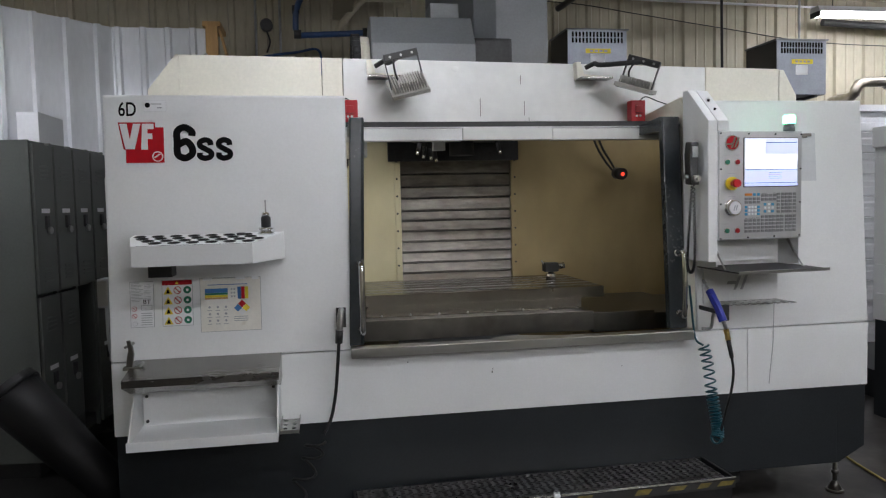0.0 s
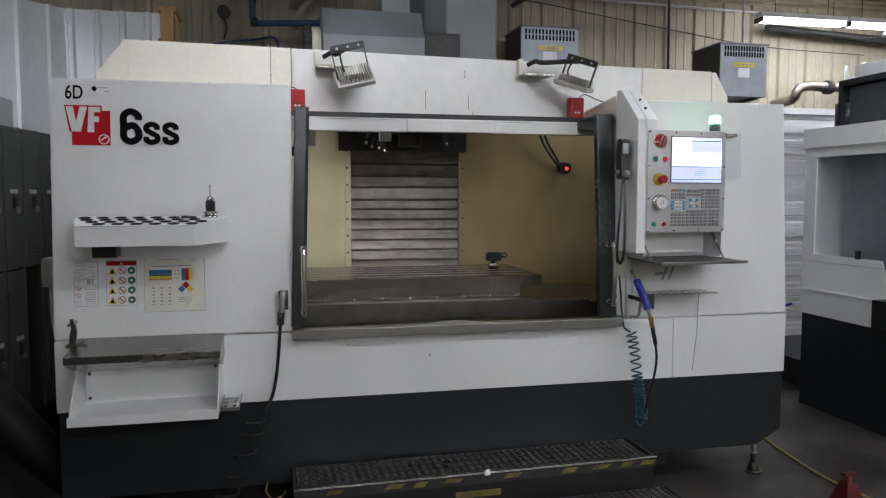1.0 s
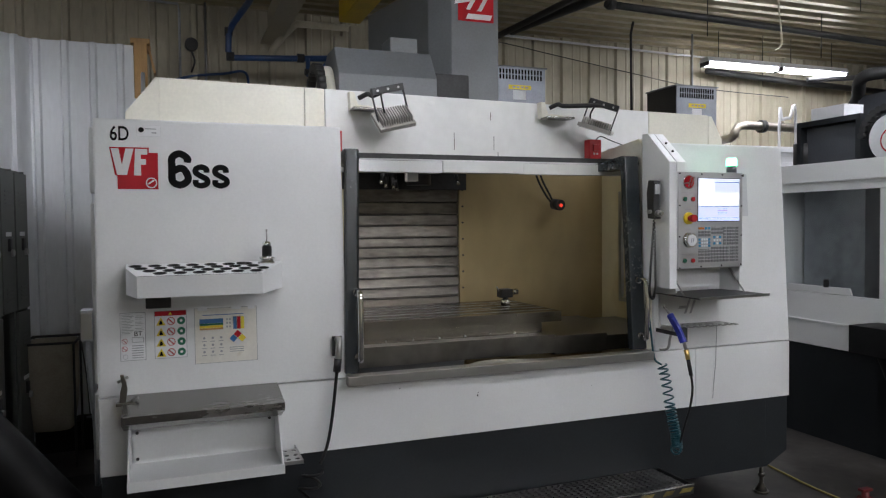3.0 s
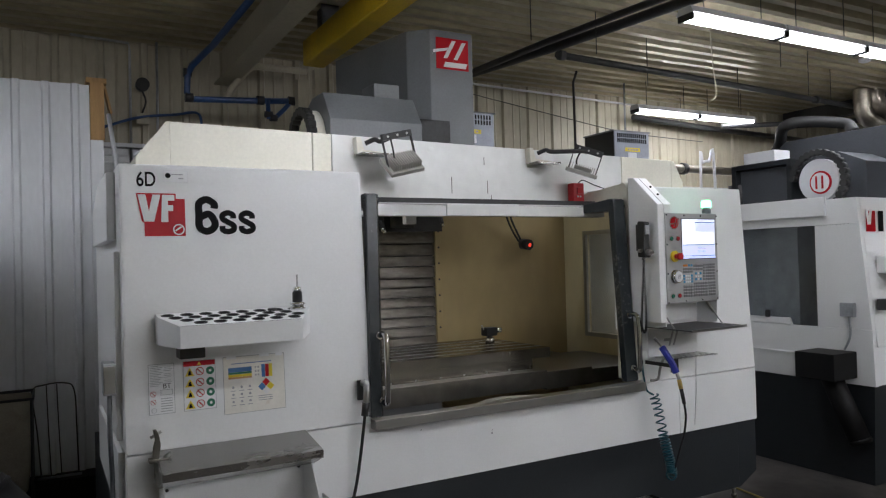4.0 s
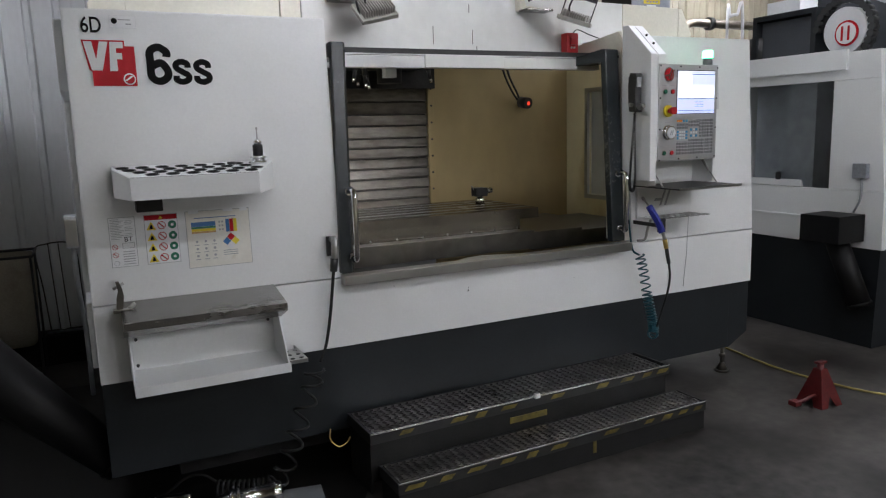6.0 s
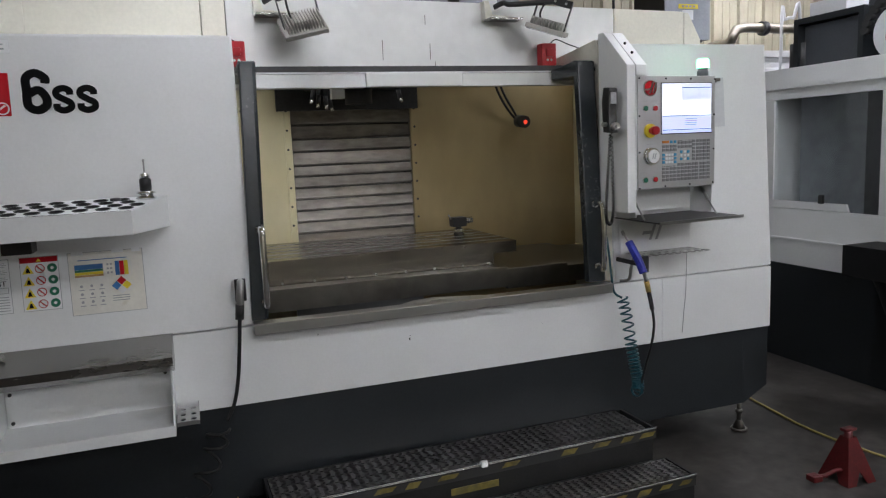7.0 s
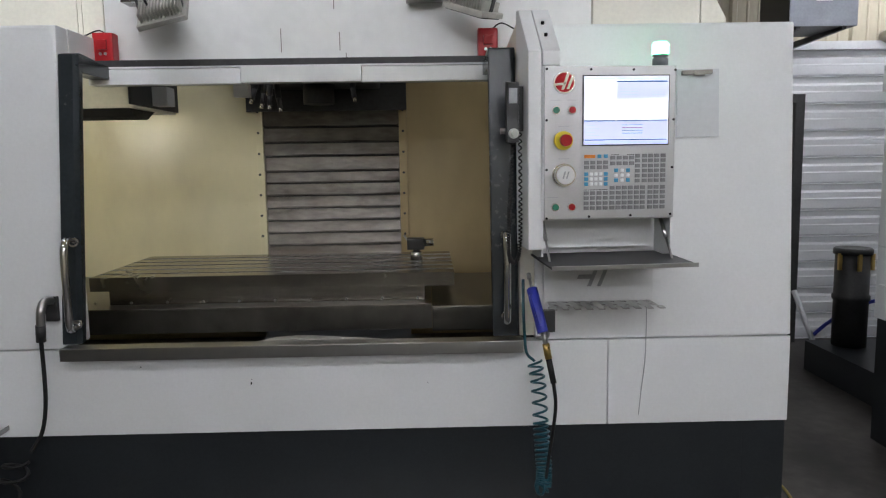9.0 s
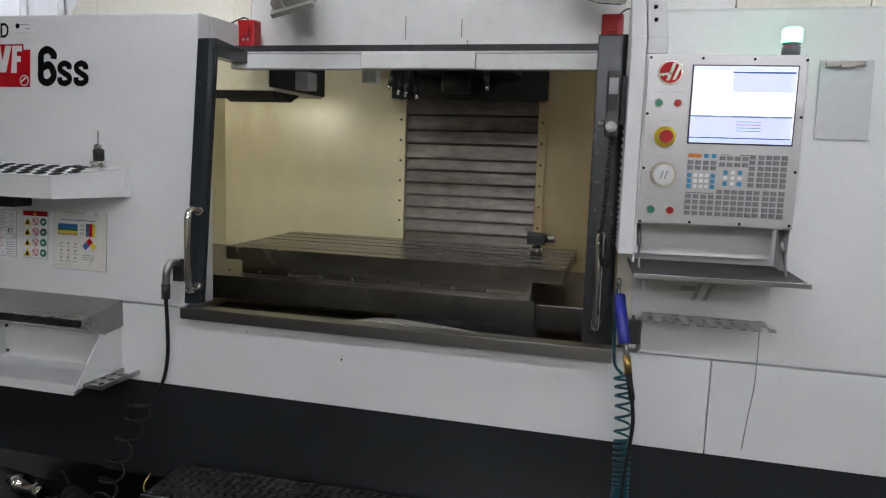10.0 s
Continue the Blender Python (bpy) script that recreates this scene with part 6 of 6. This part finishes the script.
pipe("sprinkler_pipe", [(2.95, 5.32, 3.45), (5.0, 5.45, 3.45), (7.7, 5.66, 3.45), (11.0, 5.9, 3.45)], 0.03, DARKIRON, "rusty sprinkler pipe below the roof deck", joints=((3.0, 5.32, 3.45), (7.0, 5.6, 3.45)))
pipe("sprinkler_main", [(2.66, 6.5, 3.5), (2.9, 5.3, 3.5), (3.3, 2.4, 3.5), (3.6, -2.0, 3.5)], 0.04, DARKIRON, "dark sprinkler main below the roof deck")
pipe("sprinkler_main", [(2.45, 6.8, 3.42), (2.62, 5.0, 3.44), (2.95, 2.4, 3.46), (3.2, -2.0, 3.46)], 0.028, DARKIRON, "dark pipe below the roof deck")
pipe("gas_pipe", [(5.2, 6.75, 3.33), (6.4, 6.75, 3.28), (9.5, 6.75, 3.2)], 0.035, DARKIRON, "dark pipe along the wall")
pipe("gas_pipe", [(6.2, 6.3, 3.2), (9.0, 5.2, 3.32), (11.0, 4.4, 3.4)], 0.03, DARKIRON, "dark pipe crossing below the roof deck")
pipe("conduit", [(3.63, 5.9, 0.0), (3.60, 5.9, 3.40), (3.52, 5.75, 3.46)], 0.012, DARKIRON, "thin dark conduit dropping from the roof", "conduit")
pipe("conduit", [(4.55, 6.2, 2.97), (4.55, 6.2, 3.55)], 0.010, GALVANISED, "thin bright conduit above the transformer", "conduit")
pipe("conduit", [(1.78, 6.85, 2.5), (1.80, 6.85, 3.6)], 0.018, DARKIRON, "thick dark conduit on the wall", "conduit")
pipe("pull_cord", bend([(4.05, 4.6, 3.6), (4.07, 4.6, 3.3), (4.10, 4.6, 3.05), (4.02, 4.6, 2.98)], 6), 0.005, SHOPWALL, "thin pale cord hanging from the roof", "cord")
pipe("wall_cable", bend([(1.7, 6.86, 3.52), (2.6, 6.86, 3.49), (3.3, 6.86, 3.40), (4.2, 6.86, 3.28), (5.2, 6.86, 3.16), (6.5, 6.86, 3.12)], 6), 0.005, DARKIRON, "dark cable sagging along the wall", "cable")
pipe("wall_cable", bend([(1.7, 6.86, 3.58), (3.0, 6.86, 3.55), (4.5, 6.86, 3.52), (7.0, 6.86, 3.48)], 6), 0.012, SIDING, "white cable along the top of the wall", "cable")
for x in (5.70,):
    pipe("guard_rail", bend([(x, 6.2, 0.0), (x, 6.2, 2.64), (x + 0.04, 6.2, 2.73), (x + 0.14, 6.2, 2.75), (x + 0.23, 6.2, 2.68), (x + 0.25, 6.2, 0.0)], 6), 0.016, SIDING, "white bent tube rail above the siding", "rail")
pipe("vent_pipe", [(5.42, 6.9, 2.56), (5.42, 6.62, 2.57), (5.42, 6.56, 2.60), (5.42, 6.55, 2.63), (5.46, 6.55, 2.69), (5.56, 6.55, 2.71), (9.0, 6.55, 2.68)], 0.05, FOIL, "silver insulated pipe with an elbow", joints=((5.8, 6.55, 2.705),))
pipe("foil_duct", bend([(8.0, 5.5, 3.62), (8.0, 5.5, 3.5), (8.2, 5.5, 3.38), (8.6, 5.5, 3.33), (9.0, 5.4, 3.2), (9.8, 5.2, 3.0)], 6), 0.12, FOIL, "wrinkled silver foil duct", "duct")
pipe("foil_duct", bend([(7.75, 5.5, 3.62), (7.75, 5.5, 3.45), (7.82, 5.5, 3.28), (8.1, 5.45, 3.15)], 6), 0.1, FOIL, "wrinkled silver foil duct", "duct")
for x, y in ((6.0, 6.75), (8.5, 6.75), (8.0, 5.57), (5.5, 5.49)):
    pipe("hanger_rod", [(x, y, 3.22), (x, y, 3.64)], 0.004, DARKIRON, "thin rod carrying a pipe below the roof deck", "rod")
for k in range(7):
    x, y = (2.0 + 0.9 * k, 4.4 + 0.35 * (k % 3))
    pipe("hanger_rod", [(x, y, 3.2 + 0.1 * (k % 2)), (x, y, 3.64)], 0.004, DARKIRON, "thin rod hanging from the roof deck", "rod")
sd = thing("smoke_detector", (6.3, 4.6, 3.6), "small white detector on the roof deck", "detector")
part("body", lathe(6.3, 4.6, [(0.06, 3.60), (0.055, 3.57), (0.03, 3.56)]), SIDING, sd)

# ---- second machine ----
m2 = thing("machining_center", (5.2, 4.2, 0), "second white enclosed machining center with dark side window", "machine")
MX = 4.08
def lean2(z):
    return 3.30 + max(0.0, z - 0.98) * 0.09
part("base", prism([(3.34, 0.0), (4.70, 0.0), (4.70, 0.70), (3.32, 0.70)], "x", MX + 0.02, 6.9), GREY, m2, "dark grey base skirt")
part("base_plinth", solid((4.42, 6.9, 4.702, 6.05, 0.0, 0.22)), GREY, m2)
part("side_panel", prism([(3.30, 0.702), (4.70, 0.702), (4.70, 1.10), (3.31, 1.10)], "x", MX, MX + 0.04, 0.003), WHITE, m2)
part("side_panel", prism([(lean2(1.1), 1.102), (3.72, 1.102), (3.72, 1.86), (lean2(1.86), 1.86)], "x", MX, MX + 0.04, 0.003), WHITE, m2)
part("side_panel", prism([(4.58, 1.102), (4.70, 1.102), (4.70, 1.86), (4.58, 1.86)], "x", MX, MX + 0.04, 0.003), WHITE, m2)
part("side_panel", prism([(lean2(1.86), 1.862), (4.70, 1.862), (4.70, 2.05), (lean2(2.05), 2.05)], "x", MX, MX + 0.04, 0.003), WHITE, m2)
part("top_cap", prism([(3.62, 1.93), (4.70, 1.93), (4.70, 2.07), (3.62, 2.07)], "x", MX - 0.025, MX, 0.004), WHITE, m2)
w2 = part("side_window", solid((MX + 0.012, MX + 0.02, 3.72, 4.58, 1.102, 1.86)), PANE, m2, "grey side window")
w2.visible_shadow = False
part("window_ledge", prism([(3.93, 1.105), (4.58, 1.105), (4.58, 1.155), (3.95, 1.155)], "x", MX - 0.006, MX + 0.01, 0.002), WHITE, m2)
part("window_knob", rbox(MX - 0.03, MX - 0.004, 4.12, 4.15, 1.15, 1.21, 0.006), BLACK, m2)
part("side_rail", rbox(MX - 0.012, MX, 3.62, 4.66, 0.88, 0.895, 0.003), WHITE, m2)
part("inner_wall", solid((4.5, 6.7, 4.61, 4.65, 0.72, 2.02)), LOCKER, m2)
part("inner_wall", solid((6.7, 6.74, 3.5, 4.65, 0.72, 2.02)), LOCKER, m2)
part("inner_floor", solid((MX + 0.05, 6.7, 3.45, 4.61, 0.702, 0.74)), DARKIRON, m2)
part("inner_roof", solid((MX + 0.05, 6.7, 3.56, 4.61, 1.99, 2.02)), LOCKER, m2)
part("inner_pillar", solid((4.35, 4.9, 4.05, 4.60, 0.742, 1.985)), GALVANISED, m2)
part("front_panel", prism([(3.31, 0.705), (3.35, 0.705), (3.35, 0.975), (3.31, 0.975)], "x", MX + 0.042, 6.9), WHITE, m2)
part("front_panel", prism([(lean2(0.98), 0.98), (3.47, 0.98), (3.47, 2.05), (lean2(2.05), 2.05)], "x", MX + 0.042, 6.9), WHITE, m2)
part("right_panel", solid((6.86, 6.9, 3.48, 4.70, 0.705, 2.05)), WHITE, m2)
part("back_panel", solid((MX + 0.042, 6.86, 4.66, 4.70, 0.705, 2.05)), WHITE, m2)
for o, m, off in ((rect(4.15, 4.26, 1.80, 1.95), REDINK, 0.002), ([(4.14, 1.96), (4.17, 1.96), (4.18, 1.9), (4.19, 1.96), (4.22, 1.96), (4.2, 1.85), (4.16, 1.85)], WHITEINK, 0.004), (rect(4.30, 4.36, 1.80, 1.95), INK, 0.002)):
    part("decal", prism([(x, z) for x, z in o], "y", lean2(1.88) - off - 0.012, lean2(1.88) - off - 0.009), m, m2)
part("tool_rack", prism([(4.22, 1.50), (4.75, 1.50), (4.75, 1.62), (4.22, 1.62)], "y", 3.12, lean2(1.5), 0.005), WHITE, m2)
ob2 = part("outlet_box", rbox(MX - 0.04, MX, 3.42, 3.52, 1.19, 1.29, 0.005), GALVANISED, m2, "grey outlet box")
part("conduit", hose(bend([(MX - 0.02, 3.46, 1.19), (MX - 0.02, 3.46, 1.05), (MX - 0.03, 3.5, 0.95)], 5), 0.008, 6), GALVANISED, ob2)
part("air_gun_hook", rbox(MX + 0.06, MX + 0.13, 3.22, 3.31, 1.24, 1.32, 0.008), BLACK, m2)
chute((4.02, 3.38, 0.30), (3.97, 3.58, 0.80), 0.075, 0.075, True, "grey chip auger with hooded outlet on the second machine")
# its tool changer and head above the roof
part("changer_frame", solid((4.25, 4.75, 4.02, 4.06, 2.06, 2.42), (4.25, 4.75, 4.55, 4.59, 2.06, 2.42), (4.25, 4.75, 4.06, 4.55, 2.38, 2.42), (4.27, 4.73, 4.06, 4.55, 2.06, 2.09)), GREY, m2, "dark tool changer frame")
part("changer_box", rbox(4.30, 4.72, 4.07, 4.54, 2.09, 2.37, 0.006), SLATE, m2)
part("carousel_disc", rod(bmesh.new(), (4.27, 3.80, 2.22), (4.33, 3.80, 2.22), 0.165, 32), SIDING, m2, "white tool carousel disc with a red ring")
part("red_ring", rod(bmesh.new(), (4.262, 3.78, 2.20), (4.269, 3.78, 2.20), 0.09, 28), REDINK, m2)
part("ring_field", rod(bmesh.new(), (4.255, 3.78, 2.20), (4.261, 3.78, 2.20), 0.075, 28), WHITEINK, m2)
for u in (-0.03, 0.02):
    part("ring_stroke", prism([(3.78 + u, 2.15), (3.795 + u, 2.15), (3.795 + u, 2.25), (3.78 + u, 2.25)], "x", 4.25, 4.2545), REDINK, m2)
pot2 = mesh_of(rods(((0, 0, 0), (-0.06, 0, 0), 0.026), seg=10), "tool_pot", DARKIRON)
for k in range(18):
    a = math.pi * (0.05 + 1.15 * k / 17)
    piece("tool_pot", pot2, (4.30, 3.80 + 0.215 * math.cos(a), 2.22 + 0.215 * math.sin(a)), m2)
part("changer_cover", prism([(3.5, 2.06), (3.98, 2.06), (3.98, 2.44), (3.72, 2.44), (3.5, 2.34)], "x", 4.40, 4.85, 0.006), SLATE, m2)
part("head_hood", prism([(3.42, 2.06), (4.55, 2.06), (4.55, 2.66), (3.55, 2.66), (3.42, 2.5)], "x", 4.86, 5.6, 0.01), SLATE, m2, "grey spindle head hood")
part("cable_duct", hose(bend([(4.70, 4.7, 2.3), (4.9, 4.6, 2.62), (4.70, 4.35, 2.78), (5.0, 4.05, 2.76), (5.0, 3.95, 2.66)], 6), 0.05, 10), RUBBER, m2, "black bent cable duct")
part("white_carton", rbox(4.3, 4.5, 4.20, 4.50, 2.422, 2.52, 0.004), SIDING, m2)
part("motor", rods(((4.35, 4.60, 2.06), (4.35, 4.60, 2.26), 0.09)), DARKIRON, m2)

# ---- corner behind: door frame, can, pole, hose ----
dr = thing("door_1", (4.5, 6.86, 0), "pale yellow door in a dark steel frame", "door", kind="structure")
part("door_leaf", rbox(3.85, 4.66, 6.86, 6.895, 0.01, 2.02, 0.003), YELLOWED, dr)
part("door_frame", solid((4.665, 4.74, 6.82, 6.90, 0, 2.10), (3.77, 3.845, 6.82, 6.90, 0, 2.10), (3.845, 4.665, 6.82, 6.90, 2.03, 2.10)), DARKIRON, dr)
cn2 = thing("filter_canister", (4.66, 5.9, 0.22), "black steel canister with brass toggle clips", "canister")
part("body", lathe(4.66, 5.9, [(0.115, 0.22), (0.115, 0.55), (0.125, 0.56), (0.125, 0.59), (0.115, 0.60), (0.115, 0.90)], 24), DARKIRON, cn2)
part("lid", lathe(4.66, 5.9, [(0.13, 0.89), (0.13, 0.925), (0.12, 0.935)], 24), BLACK, cn2)
for a in (-100, -160, -40):
    x, y = 4.66 + 0.125 * math.cos(radians(a)), 5.9 + 0.125 * math.sin(radians(a))
    part("clip", rbox(x - 0.012, x + 0.012, y - 0.012, y + 0.012, 0.78, 0.90, 0.003), BRASS, cn2)
wp = thing("white_pole", (4.5, 6.0, 0), "white square pole leaning behind the machine", "pole")
part("pole", hose([(4.535, 5.99, 0.012), (4.405, 6.22, 0.57)], 0.02, 4), SIDING, wp)
bh = thing("blue_hose", (4.6, 6.0, 0.2), "blue hose curving up from the floor", "hose")
part("hose", hose(bend([(4.5, 6.1, 0.24), (4.6, 6.05, 0.36), (4.75, 5.95, 0.5), (4.95, 5.9, 0.56)], 6), 0.014, 8), BLUE, bh)
